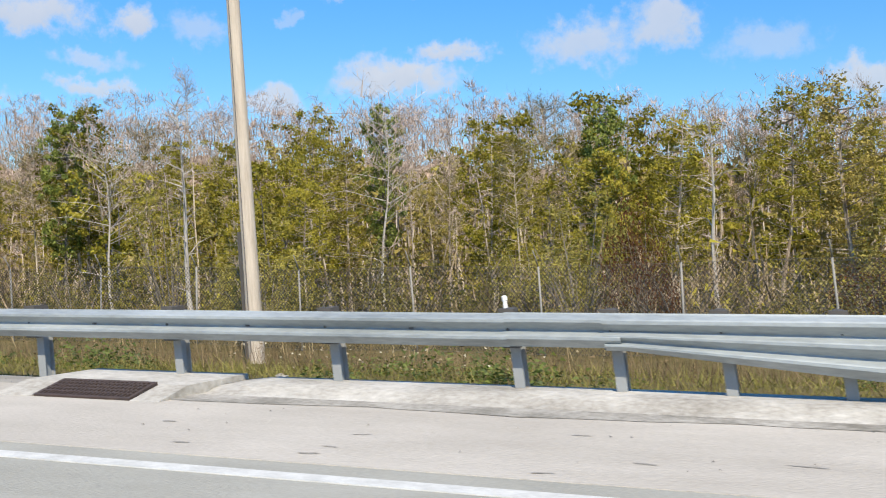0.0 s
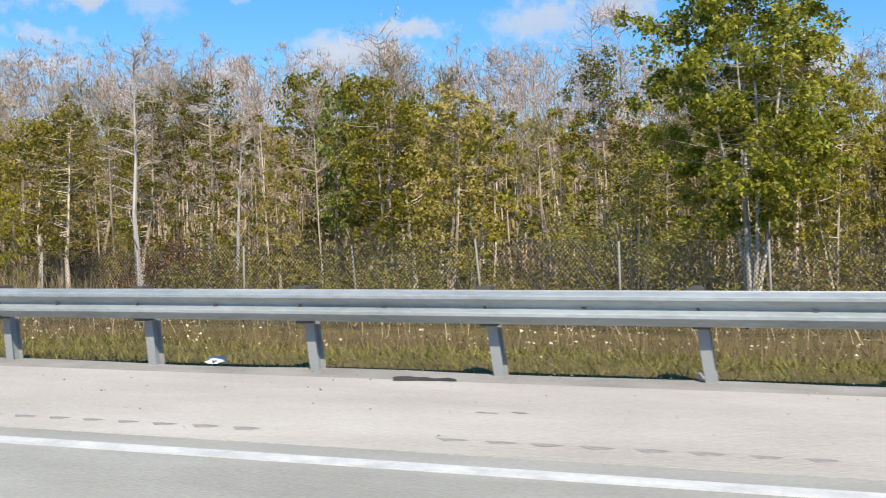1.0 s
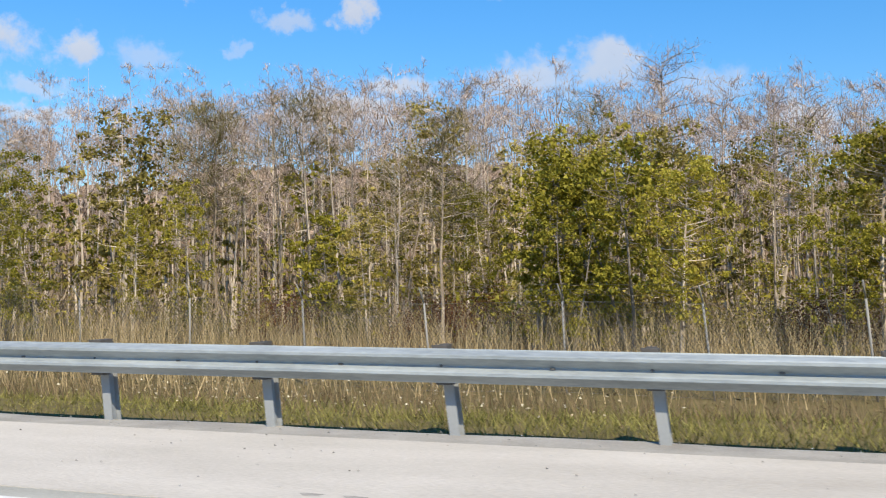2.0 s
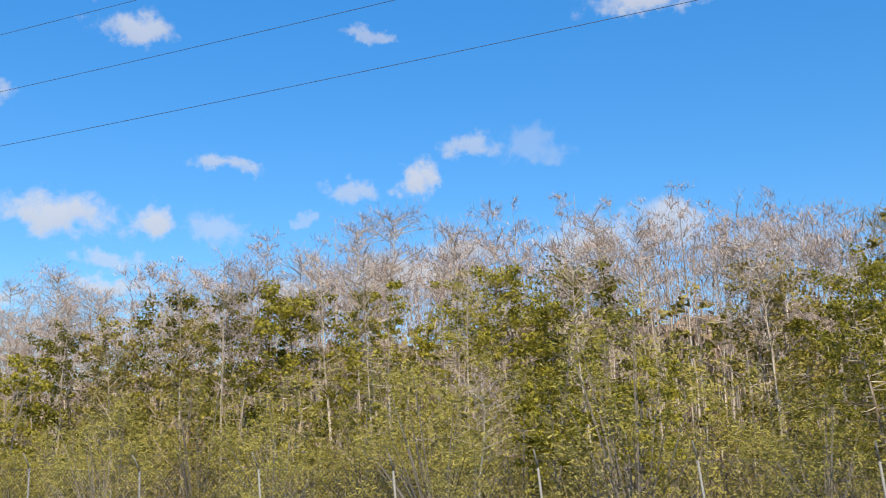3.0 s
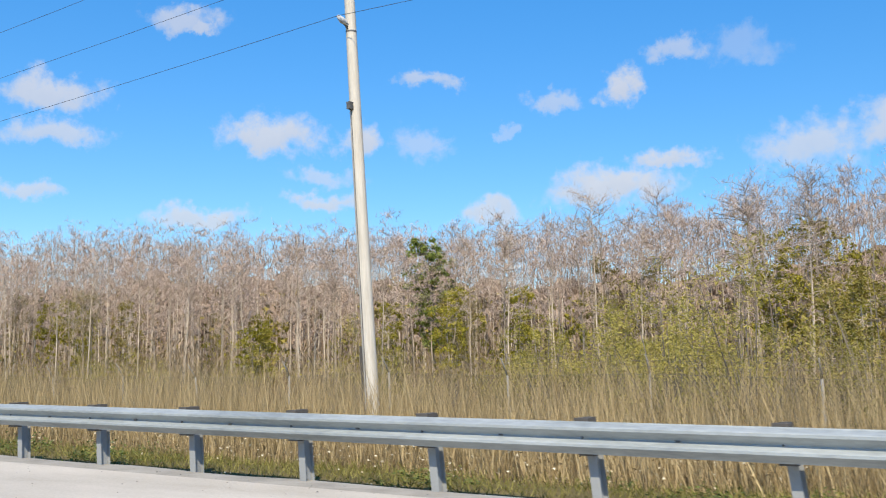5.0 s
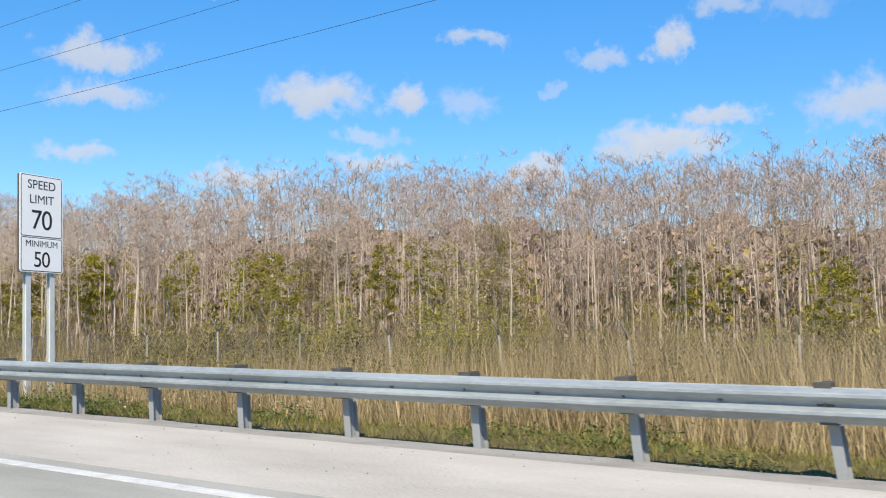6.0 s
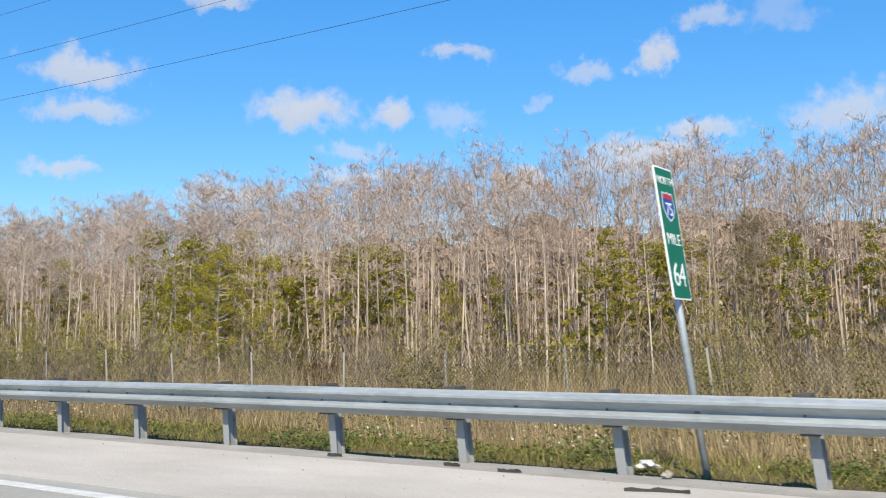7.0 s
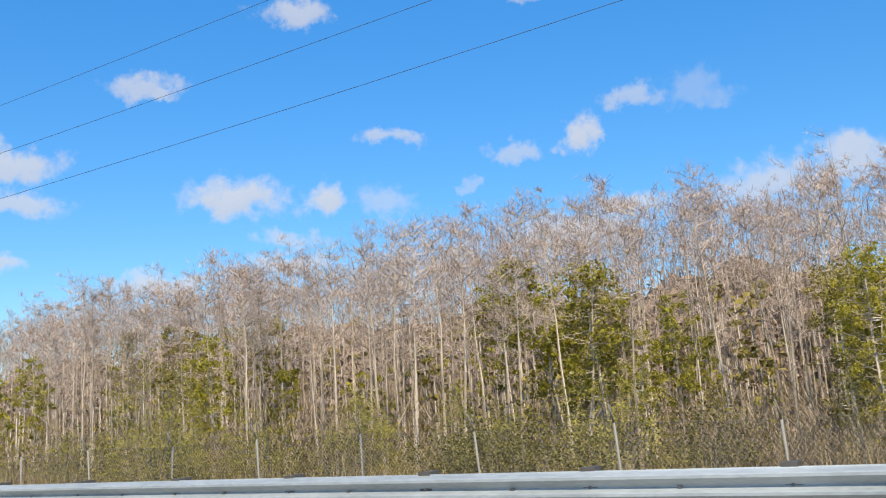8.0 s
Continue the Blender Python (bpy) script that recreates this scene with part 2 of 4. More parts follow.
SIGN_BLACK = material("black_sheeting", (.012, .012, .013), (.025, .025, .026), scale=3, rough=.5)
SIGN_GREEN = material("green_sheeting", (.0, .14, .075), (.004, .18, .10), scale=3, rough=.5)
SIGN_BLUE = material("blue_sheeting", (.01, .07, .32), (.015, .09, .4), scale=3, rough=.5)
SIGN_RED = material("red_sheeting", (.45, .02, .03), (.55, .03, .04), scale=3, rough=.5)
SIGN_BACK = material("bare_aluminium", (.50, .51, .52), (.62, .63, .64), scale=3, fine=20, rough=.55, metal=.2)
POST_PALE = material("pale_galvanised_steel", (.47, .49, .49), (.66, .68, .68), scale=4, fine=30, rough=.6, metal=.1, bump=.05)
RUBBER = material("tyre_rubber", (.015, .014, .014), (.04, .038, .036), scale=12, rough=.8, bump=.3)
PLASTIC = material("white_plastic", (.42, .42, .40), (.66, .66, .64), scale=8, rough=.6)
GRIT = material("dark_grit", (.05, .048, .045), (.3, .29, .27), scale=3, rough=1, per_island=1.2)


def mesh_of(name, verts, faces, mat, smooth=False):
    me = bpy.data.meshes.new(name)
    me.from_pydata(verts, [], faces)
    me.materials.append(mat)
    if smooth:
        me.shade_smooth()
    return me


def part(name, me, parent, label="", m=None):
    ob = new(name, me)
    ob.parent = parent
    if m is not None:
        ob.matrix_basis = m
    return tagged(ob, label) if label else ob


class Geo:
    """Gathers vertices and faces of one mesh."""

    def __init__(self):
        self.v, self.f = [], []

    def box(self, x0, y0, z0, x1, y1, z1):
        b = len(self.v)
        self.v += [(x, y, z) for z in (z0, z1) for x, y in ((x0, y0), (x1, y0), (x1, y1), (x0, y1))]
        self.f += [tuple(b + i for i in q) for q in ((3, 2, 1, 0), (4, 5, 6, 7), (0, 1, 5, 4), (1, 2, 6, 5), (2, 3, 7, 6), (3, 0, 4, 7))]
        return self

    def tube(self, points, radii, sides=6, caps=True):
        b, n = len(self.v), len(points)
        for i, p in enumerate(points):
            p = Vector(p)
            d = Vector(points[min(i + 1, n - 1)]) - Vector(points[max(i - 1, 0)])
            d = d.normalized() if d.length > 1e-6 else Vector((0, 0, 1))
            s = d.cross((0, 1, 0) if abs(d.y) < .9 else (1, 0, 0)).normalized()
            u = d.cross(s)
            for k in range(sides):
                a = 2 * math.pi * k / sides
                self.v.append(tuple(p + (s * math.cos(a) + u * math.sin(a)) * radii[i]))
        for i in range(n - 1):
            for k in range(sides):
                j = (k + 1) % sides
                self.f.append((b + i * sides + k, b + i * sides + j, b + (i + 1) * sides + j, b + (i + 1) * sides + k))
        if caps:
            self.f += [tuple(b + k for k in reversed(range(sides))), tuple(b + (n - 1) * sides + k for k in range(sides))]
        return self

    def sweep(self, profile, points):
        """A (y, z) profile carried along points in x; open strip."""
        b, n = len(self.v), len(profile)
        for x, dy, dz in points:
            self.v += [(x, y + dy, z + dz) for y, z in profile]
        for i in range(len(points) - 1):
            for k in range(n - 1):
                self.f.append((b + i * n + k, b + (i + 1) * n + k, b + (i + 1) * n + k + 1, b + i * n + k + 1))
        return self

    def mesh(self, name, mat, smooth=False):
        return mesh_of(name, self.v, self.f, mat, smooth)


# ---------------------------------------------------------------- the lie of the land
RAIL_Y, LINE_Y, EDGE_Y = 8.828, 5.329, 8.828 + .34
X0, X1 = -420.0, 110.0


def land(x, y):
    """Height of the ground beyond the pavement."""
    d = y - EDGE_Y
    if d < 0:
        return 0.0
    s = min(1.0, d / 9.0)
    return -.04 * min(1, d / .10) * max(0, 1 - d / 3) - 0.75 * s * s * (3 - 2 * s) + 0.05 * math.sin(x * .31 + y * .7) * min(1, d / 4) + .04 * math.sin(x * .83 - y * .37) * min(1, d / 4)


def build_ground():
    g = Geo()
    xs = [-4500, -1500, -700] + [X0 + i * 2.0 for i in range(int((X1 - X0) / 2) + 1)] + [400, 1200, 4500]
    ys = [-4500, -800, -120, -30] + [EDGE_Y - .35, EDGE_Y - .05, EDGE_Y + .10, EDGE_Y + .2, EDGE_Y + .5, EDGE_Y + 1] + [EDGE_Y + 2 + i * 1.2 for i in range(14)] + [35, 45, 60, 90, 150, 400, 1500, 4500]
    for x in xs:
        for y in ys:
            z = land(x, y) if y >= EDGE_Y else -.06
            g.v.append((x, y, z - .06 * (1 if EDGE_Y - .1 < y < EDGE_Y else 0)))
    n = len(ys)
    for i in range(len(xs) - 1):
        for k in range(n - 1):
            g.f.append((i * n + k, (i + 1) * n + k, (i + 1) * n + k + 1, i * n + k + 1))
    tagged(new("ground", g.mesh("ground", SOIL, True)), "grassy verge and swamp ground of dark soil", "ground", kind="structure")
    seam, edge = LINE_Y + .37, EDGE_Y - .62
    g = Geo().box(-1500, -16, -.4, 1500, seam, .0)
    tagged(new("road", g.mesh("road", ASPHALT)), "grey worn asphalt travel lanes of a highway", "road", kind="structure")
    g = Geo().box(-1500, seam, -.4, 1500, edge, .004)
    pavement = tagged(new("pavement", g.mesh("pavement", SHOULDER)), "pale sun-bleached asphalt shoulder", "road shoulder", kind="structure")
    g, n = Geo(), 0
    rows = [X0 + i * .8 for i in range(int((X1 - X0) / .8))]
    for x in rows:                                   # ragged outer edge of the shoulder
        y = EDGE_Y + .05 * math.sin(x * 1.7) + random.uniform(-.05, .06)
        g.v += [(x, edge, -.2), (x, edge, .002), (x, y, -.004), (x, y + .06, -.2)]
    for i in range(len(rows) - 1):
        for k in range(3):
            g.f.append((i * 4 + k, (i + 1) * 4 + k, (i + 1) * 4 + k + 1, i * 4 + k + 1))
    tagged(new("pavement", g.mesh("pavement_edge", SHOULDER_EDGE)), "gritty grey outer strip of the shoulder", "road shoulder", kind="structure")
    g = Geo().box(-1500, LINE_Y - .085, 0, 1500, LINE_Y + .085, .006)
    tagged(new("trim", g.mesh("trim", LINE)), "worn white painted edge line on asphalt", "road marking", kind="structure")
    # milled rumble grooves in groups along the shoulder, laid on as flat darker patches
    grooves = []
    for k in range(4):
        q = Geo()
        b = .075 * random.uniform(.8, 1.1)
        j = [random.uniform(-.012, .012) for i in range(6)]
        q.v = [(-b * .5, -.045 + j[0], .0055), (b * .9, -.02 + j[1], .0055), (b * 1.5, .03 + j[2], .0056), (b * .4, .05 + j[3], .0055), (-b, .045 + j[4], .0055), (-b * 1.5, .035 + j[5], .0056)]
        q.f = [(0, 1, 2, 3, 4, 5)]
        grooves.append(q.mesh("rumble_groove", GROOVE))
    for k in range(-9, 5):
        for i in range(8):
            if random.random() < .93:
                part("rumble_groove", random.choice(grooves), pavement, m=pose(-35.5 + 3.66 * k - .31 * i + random.uniform(-.02, .02), LINE_Y + .75, 0))

    for x, y in ((-8.10, 6.84), (-7.43, 6.07), (-6.35, 5.99), (-6.32, 6.25), (-6.32, 6.75), (-4.74, 5.88), (-4.20, 6.34), (-3.26, 6.56), (-4.79, 7.20), (-24.30, 6.17), (-24.02, 7.33), (-19.42, 6.15), (-20.30, 8.51), (-37.73, 7.08), (-37.49, 7.14), (-54.07, 8.60), (-52.41, 8.82)):
        q = Geo()
        ring = [random.uniform(.35, 1.0) for i in range(14)]
        for i, r in enumerate(ring):
            a = i * math.tau / 14
            q.v.append((math.cos(a) * r * .11, math.sin(a) * r * .032, .0065))
        q.v.append((0, 0, .0065))
        q.f = [(i, (i + 1) % 14, 14) for i in range(14)]
        part("scuff", q.mesh("scuff", GROOVE), pavement, "dark scuff worn into the asphalt", pose(x, y, .001, 0, 0, random.uniform(-14, 14)) @ Matrix.Diagonal((random.uniform(.7, 1.3), random.uniform(.6, 1.2), 1, 1)))


build_ground()
SPACING = 1.905
PHASE = 0.014 - .07


# ---------------------------------------------------------------- guardrail
def w_profile(top, humps=2, t=.004):
    """Front face of a W-beam: (y, z) from the top edge down."""
    hump = [(.083, 0), (.078, -.012), (.012, -.045), (0, -.056), (0, -.082), (.012, -.094), (.074, -.142)]
    pts = list(hump) + [(.083, -.156)]
    for k in range(1, humps):
        pts += [(y, z - .156 * k) for y, z in ([(.074, -.014)] if k else []) + hump[2:]] + [(.083, -.156 * (k + 1))]
    front = [(RAIL_Y + y, top + z) for y, z in pts]
    back = [(y + t, z) for y, z in reversed(front)]
    return front + back + [front[0]]


RAIL_TOP = 0.801


RAIL_END = 16.0


def build_rail():
    rail = tagged(new("guardrail"), "galvanised steel W-beam guardrail on steel I-beam posts", "guardrail")
    y0 = RAIL_Y + .083 + .13
    post = Geo()
    post.box(-.05, 0, -.3, .05, .008, RAIL_TOP - .02)
    post.box(-.004, .008, -.3, .004, .142, RAIL_TOP - .02)
    post.box(-.05, .142, -.3, .05, .15, RAIL_TOP - .02)
    pm = post.mesh("post", POST_STEEL)
    b = Geo().box(-.075, RAIL_Y + .087, RAIL_TOP - .33, .075, y0 - .003, RAIL_TOP + .03)
    b.box(-.04, y0 + .01, RAIL_TOP - .05, .04, y0 + .13, RAIL_TOP + .035)
    bm_ = b.mesh("blockout", BLOCK)
    bolt = Geo().tube([(0, RAIL_Y + .082, RAIL_TOP - .156), (0, RAIL_Y + .066, RAIL_TOP - .156), (0, RAIL_Y + .060, RAIL_TOP - .156)], [.015, .013, .006], 8).mesh("bolt", BOLT)
    slot = Geo().box(-.022, RAIL_Y + .058, RAIL_TOP - .165, .022, RAIL_Y + .082, RAIL_TOP - .149).mesh("slot", BOLT)
    first, last = math.ceil((X0 - PHASE) / SPACING), math.floor((-5.5 - PHASE) / SPACING)
    xs = [PHASE + k * SPACING for k in range(first, last + 1)]
    turn = xs[-1]                                    # from here on posts stand at half spacing, under a three-wave beam
    xs_tail = [turn + SPACING / 2 * (k + 1) for k in range(int((RAIL_END - turn) / SPACING * 2))]
    for x in xs + xs_tail:
        m = pose(x, y0 + random.uniform(.0, .012), random.uniform(-.01, .01), random.uniform(-.5, .5), random.uniform(-.7, .7), random.uniform(-2, 2))
        part("post", pm, rail, m=m)
        part("blockout", bm_, rail, m=Matrix.Translation((x, 0, 0)))
        if x > -330:
            part("bolt", bolt, rail, "dark bolt head", Matrix.Translation((x, 0, 0)))
            if x < turn:
                part("slot", slot, rail, "dark splice slot", Matrix.Translation((x + SPACING / 2 + random.uniform(-.1, .1), 0, random.uniform(-.006, .006))))
    prof = w_profile(RAIL_TOP)
    for i in range(0, len(xs) - 1, 2):
        x, e = xs[i], xs[min(i + 2, len(xs) - 1)]
        mid = (x + e) / 2
        dz = [.006 * math.sin(v * .13) + .004 * math.sin(v * .41) for v in (x, mid, e)]
        dy = [.010 * math.sin(v * .09) + .004 * math.sin(v * .53) for v in (x, mid, e)]
        lap = [(x - .16, dy[0] - .003, dz[0]), (x + .16, dy[0] - .003, dz[0]), (mid, dy[1], dz[1]), (e, dy[2], dz[2])]
        part("rail_section", Geo().sweep(prof, lap).mesh("rail_section", STEEL), rail)
    # the wave beam widens from two waves to three
    three = [(y, RAIL_TOP + (z - RAIL_TOP) * 1.15) for y, z in w_profile(RAIL_TOP, 3)]
    n = len(three)
    half = n // 2
    flat = []
    for i, (y, z) in enumerate(three):               # the same section with its lowest wave folded up
        d = RAIL_TOP - z
        flat.append((y if d < .17 else RAIL_Y + .05 * (y - RAIL_Y) / .083 + (.012 if i < half else .016), RAIL_TOP - (d if d < .156 else .156 + (d - .156) * .46)))
    g = Geo()
    stations = [(turn + .9, 0), (turn + 1.1, 0), (turn + 3.1, 1), (turn + 3.3, 1), (RAIL_END, 1)]
    for x, k in stations:
        g.v += [(x, a[0] * (1 - k) + c[0] * k - .004, a[1] * (1 - k) + c[1] * k) for a, c in zip(flat, three)]
    for i in range(len(stations) - 1):
        for k in range(n - 1):
            g.f.append((i * n + k, (i + 1) * n + k, (i + 1) * n + k + 1, i * n + k + 1))
    part("transition_section", g.mesh("transition_section", STEEL), rail, "galvanised beam widening from two to three waves")
    part("rail_section", Geo().sweep(prof, [(turn - .02, 0, 0), (turn + 1.05, 0, 0)]).mesh("rail_section", STEEL), rail)


build_rail()


def build_kerb():
    """Concrete kerb apron and drain by the end of the rail."""
    y0, y1 = EDGE_Y - 1.0, EDGE_Y + .1
    prof = [(y0, -.1), (y0, .006), (y0 + .12, .012), (y0 + .42, .075), (y0 + .55, .09), (y1, .09), (y1 + .05, .02), (y1 + .05, -.2)]
    g = Geo()
    rows = [DRAIN_X1 + .36, DRAIN_X1 + .7] + [DRAIN_X1 + 1.5 + i * 3 for i in range(9)]
    g.sweep(prof, [(x, random.uniform(-.02, .02), random.uniform(-.006, .006) - (.05 if i == 0 else 0)) for i, x in enumerate(rows)])
    tagged(new("kerb", g.mesh("kerb", APRON)), "stained pale concrete kerb along the shoulder", "kerb", kind="structure")
    g = Geo()
    xs_ = [DRAIN_X1 - .1 + i * .35 for i in range(72)]
    for x in xs_:
        w = .10 + .16 * abs(math.sin(x * .9) * math.sin(x * .37 + 1)) + random.uniform(0, .07)
        g.v += [(x, y0 - w, .0085), (x, y0 + .10, .0185)]
    for i in range(len(xs_) - 1):
        g.f.append((2 * i, 2 * i + 2, 2 * i + 3, 2 * i + 1))
    tagged(new("gutter_silt", g.mesh("gutter_silt", SILT)), "dark silt streak along the kerb's foot", "dirt", kind="stuff")
    drain = tagged(new("drain_grate"), "rusty dark iron drain grate sloping up to a concrete kerb", "drain")
    wide, deep = DRAIN_X1 - DRAIN_X0, .46
    drain.matrix_basis = pose(DRAIN_X0, 7.74, .012, 13.5, 0, 0)
    rim = Geo().box(0, 0, -.06, wide, .04, .012).box(0, deep - .04, -.06, wide, deep, .012).box(0, .04, -.06, .04, deep - .04, .012).box(wide - .04, .04, -.06, wide, deep - .04, .012)
    part("grate_frame", rim.mesh("grate_frame", GRATE), drain)
    # plate close under the bars, its black colour painted as the hole's shade
    part("pit", Geo().box(.04, .04, -.065, wide - .04, deep - .04, -.045).mesh("pit", PIT_SHADE), drain, "near-black plate painted as the shade under the bars")
    bar = Geo().box(0, .04, -.03, .016, deep - .04, .012).mesh("bar", GRATE)
    x = .075
    while x < wide - .05:
        part("bar", bar, drain, m=Matrix.Translation((x, 0, 0)))
        x += .052
    cross = Geo().box(.04, 0, -.015, wide - .04, .018, .014).mesh("cross_bar", GRATE)
    for y in (.12, .20, .28, .36):
        part("cross_bar", cross, drain, m=Matrix.Translation((0, y, 0)))
    g = Geo()                                        # concrete cradle round the grate
    g.box(DRAIN_X0 - .02, 8.19, -.1, DRAIN_X1 + .02, EDGE_Y + .1, .105)
    for x0, x1 in ((DRAIN_X0 - .5, DRAIN_X0 - .02), (DRAIN_X1 + .02, DRAIN_X1 + .35)):
        b = len(g.v)
        g.v += [(x, y, z) for x in (x0, x1) for y, z in ((7.72, -.05), (7.72, .008), (8.19, .105), (EDGE_Y + .1, .105), (EDGE_Y + .1, -.05))]
        g.f += [(b, b + 1, b + 6, b + 5), (b + 1, b + 2, b + 7, b + 6), (b + 2, b + 3, b + 8, b + 7), (b + 3, b + 4, b + 9, b + 8), (b + 4, b + 3, b + 2, b + 1, b), (b + 5, b + 6, b + 7, b + 8, b + 9)]
    tagged(new("kerb", g.mesh("kerb_wing", APRON)), "pale concrete cradle round the drain", "kerb", kind="structure")


DRAIN_X0, DRAIN_X1 = -10.38, -9.22
build_kerb()


# ---------------------------------------------------------------- poles and wires
def build_pole(x, y, lean, wood):
    height = 13.2
    thing = tagged(new("utility_pole"), "tall weathered wooden utility pole with porcelain insulators", "utility pole", "poles along the road")
    thing.matrix_basis = pose(x, y, land(x, y), 0, lean, 0)
    pts = [(0, 0, z) for z in (-.6, 0, 2, 4, 6, 8, 10, 11.6, height)]
    g = Geo().tube(pts, [.158 - .0040 * (z + .6) for _, _, z in pts], 16)
    part("shaft", g.mesh("shaft", wood, True), thing)
    for z in (12.3, 10.9, 9.6):
        ins = Geo().tube([(0, -.10, z - .05), (0, -.20, z - .03), (0, -.30, z), (0, -.42, z + .05)], [.03, .06, .075, .04], 10)
        pt = part("insulator", ins.mesh("insulator", PORCELAIN, True), thing, "pale grey insulator arm")
        part("bracket", Geo().tube([(0, -.09, z - .16), (0, -.19, z - .10), (0, -.27, z - .02)], [.02, .02, .02], 6).mesh("bracket", BOLT), pt)
    part("cable_guard", Geo().box(-.225, -.05, .0, -.150, .06, 2.5).mesh("cable_guard", BLOCK), thing, "dark cable guard strip")
    z = 7.0 + .7
    part("clamp", Geo().box(-.05, -.24, z - .1, .05, -.12, z + .06).mesh("clamp", BOLT), thing, "dark iron wire clamp")
    part("ground_wire", Geo().tube([(-.02, -.153, .2), (-.02, -.133, 5), (-.02, -.122, 7.6)], [.012] * 3, 5).mesh("ground_wire", BOLT), thing, "thin dark ground wire")
    for z in (9.4,):
        r = .158 - .0040 * (z + .6) + .003
        ring = Geo().tube([(0, 0, z - .02), (.0, 0, z + .02)], [r, r], 16, False)
        part("band", ring.mesh("band", BOLT), thing)
    return thing


POLES = [(x, 16.4) for x in (-13.32, -94.28, -178.11, -259.72)]
span = (POLES[0][0] - POLES[3][0]) / 3
POLE_ROW = [(POLES[0][0] + span, 16.4)] + POLES + [(POLES[3][0] - span, 16.4)]
LEANS = (-2.0, -.5, 2.8, -1.4, -3.8, -2.0)
for (x, y), lean, wood in zip(POLE_ROW, LEANS, (POLE_WOOD, POLE_TAN, POLE_DARK, POLE_WOOD, POLE_WOOD, POLE_WOOD)):
    build_pole(x, y, lean, wood)
for height, sag, offset in ((12.35, .9, -.42), (10.95, .9, -.42), (9.65, .9, -.42)):
    g = Geo()
    for (xa, y), (xb, _), la, lb in zip(POLE_ROW, POLE_ROW[1:], LEANS, LEANS[1:]):
        xa, xb = xa + math.sin(radians(la)) * height, xb + math.sin(radians(lb)) * height
        za, zb = land(xa, y) + height, land(xb, y) + height
        pts = [(xa + (xb - xa) * i / 24, y + offset, za + (zb - za) * i / 24 - 4 * sag * (i / 24) * (1 - i / 24)) for i in range(25)]
        g.tube(pts, [.006] * 25, 5, False)
    tagged(new("overhead_wire", g.mesh("overhead_wire", WIRE)), "thin dark overhead wire slung between wooden poles", "wire", "wires between the poles")


# ---------------------------------------------------------------- signs
def lettering(words, size, x, y, z, mat, parent, name="lettering", spacing=1.0):
    """Flat raised lettering on a plate that faces +x; y runs to the reader's left."""
    cu = bpy.data.curves.new(name, "FONT")
    cu.body, cu.size, cu.align_x, cu.extrude, cu.space_character = words, size, "CENTER", .0015, spacing
    ob = bpy.data.objects.new(name, cu)
    scene.collection.objects.link(ob)
    bpy.context.view_layer.update()
    me = bpy.data.meshes.new_from_object(ob.evaluated_get(bpy.context.evaluated_depsgraph_get()))
    bpy.data.objects.remove(ob)
    me.materials.clear()
    me.materials.append(mat)
    m = Matrix(((0, 0, 1, x), (1, 0, 0, y), (0, 1, 0, z), (0, 0, 0, 1)))
    return part(name, me, parent, m=m)


def rounded_plate(w, h, r, x0, x1):
    """A plate with rounded corners in the yz plane, from z = 0 up."""
    ring = []
    for cy, cz, a0 in ((w / 2 - r, h - r, 0), (-w / 2 + r, h - r, 90), (-w / 2 + r, r, 180), (w / 2 - r, r, 270)):
        for k in range(5):
            a = radians(a0 + k * 22.5)
            ring.append((cy + r * math.cos(a), cz + r * math.sin(a)))
    n = len(ring)
    g = Geo()
    g.v = [(x0, y, z) for y, z in ring] + [(x1, y, z) for y, z in ring]
    g.f = [tuple(reversed(range(n))), tuple(range(n, 2 * n))] + [(k, (k + 1) % n, n + (k + 1) % n, n + k) for k in range(n)]
    return g


def i_post(h, w=.13, d=.12):
    g = Geo()
    g.box(-d / 2, -w / 2, -.5, -d / 2 + .012, w / 2, h).box(d / 2 - .012, -w / 2, -.5, d / 2, w / 2, h).box(-d / 2 + .012, -.006, -.5, d / 2 - .012, .006, h)
    return g


def speed_sign(x, y, heading, lean):
    thing = tagged(new("speed_limit_sign"), "white speed limit sign with black text on two steel posts", "road sign")
    thing.matrix_basis = pose(x, y, land(x, y), 0, lean, heading)
    base = 2.67 - land(x, y)
    w, h = 1.22, 2.32
    for s in (-.34, .34):
        part("post", i_post(base + 2.2).mesh("post", POST_PALE), thing, "galvanised I-beam post", pose(-.10, s, 0))
    plate = part("plate", rounded_plate(w, h, .05, -.02, 0).mesh("plate", SIGN_WHITE), thing, "white reflective sign plate", Matrix.Translation((0, 0, base)))
    for z0, hh in ((0.02, .80), (.84, 1.46)):
        outer, inner = rounded_plate(w - .05, hh, .045, .001, .003), rounded_plate(w - .085, hh - .035, .03, .003, .0045)
        part("border", outer.mesh("border", SIGN_BLACK), plate, "black border line", Matrix.Translation((0, 0, z0)))
        part("field", inner.mesh("field", SIGN_WHITE), plate, m=Matrix.Translation((0, 0, z0 + .0175)))
    lettering("SPEED", .30, .006, 0, 1.98, SIGN_BLACK, plate)
    lettering("LIMIT", .30, .006, 0, 1.63, SIGN_BLACK, plate)
    lettering("70", .66, .006, 0, 1.02, SIGN_BLACK, plate, spacing=.9)
    lettering("MINIMUM", .215, .006, 0, .60, SIGN_BLACK, plate)
    lettering("50", .52, .006, 0, .13, SIGN_BLACK, plate, spacing=.9)
    for y in (-w / 2 - .004, w / 2 - .046):
        part("edge_rail", Geo().box(-.085, y, .0, -.021, y + .05, h - .02).mesh("edge_rail", BLOCK), plate, "dark edge channel behind the plate")


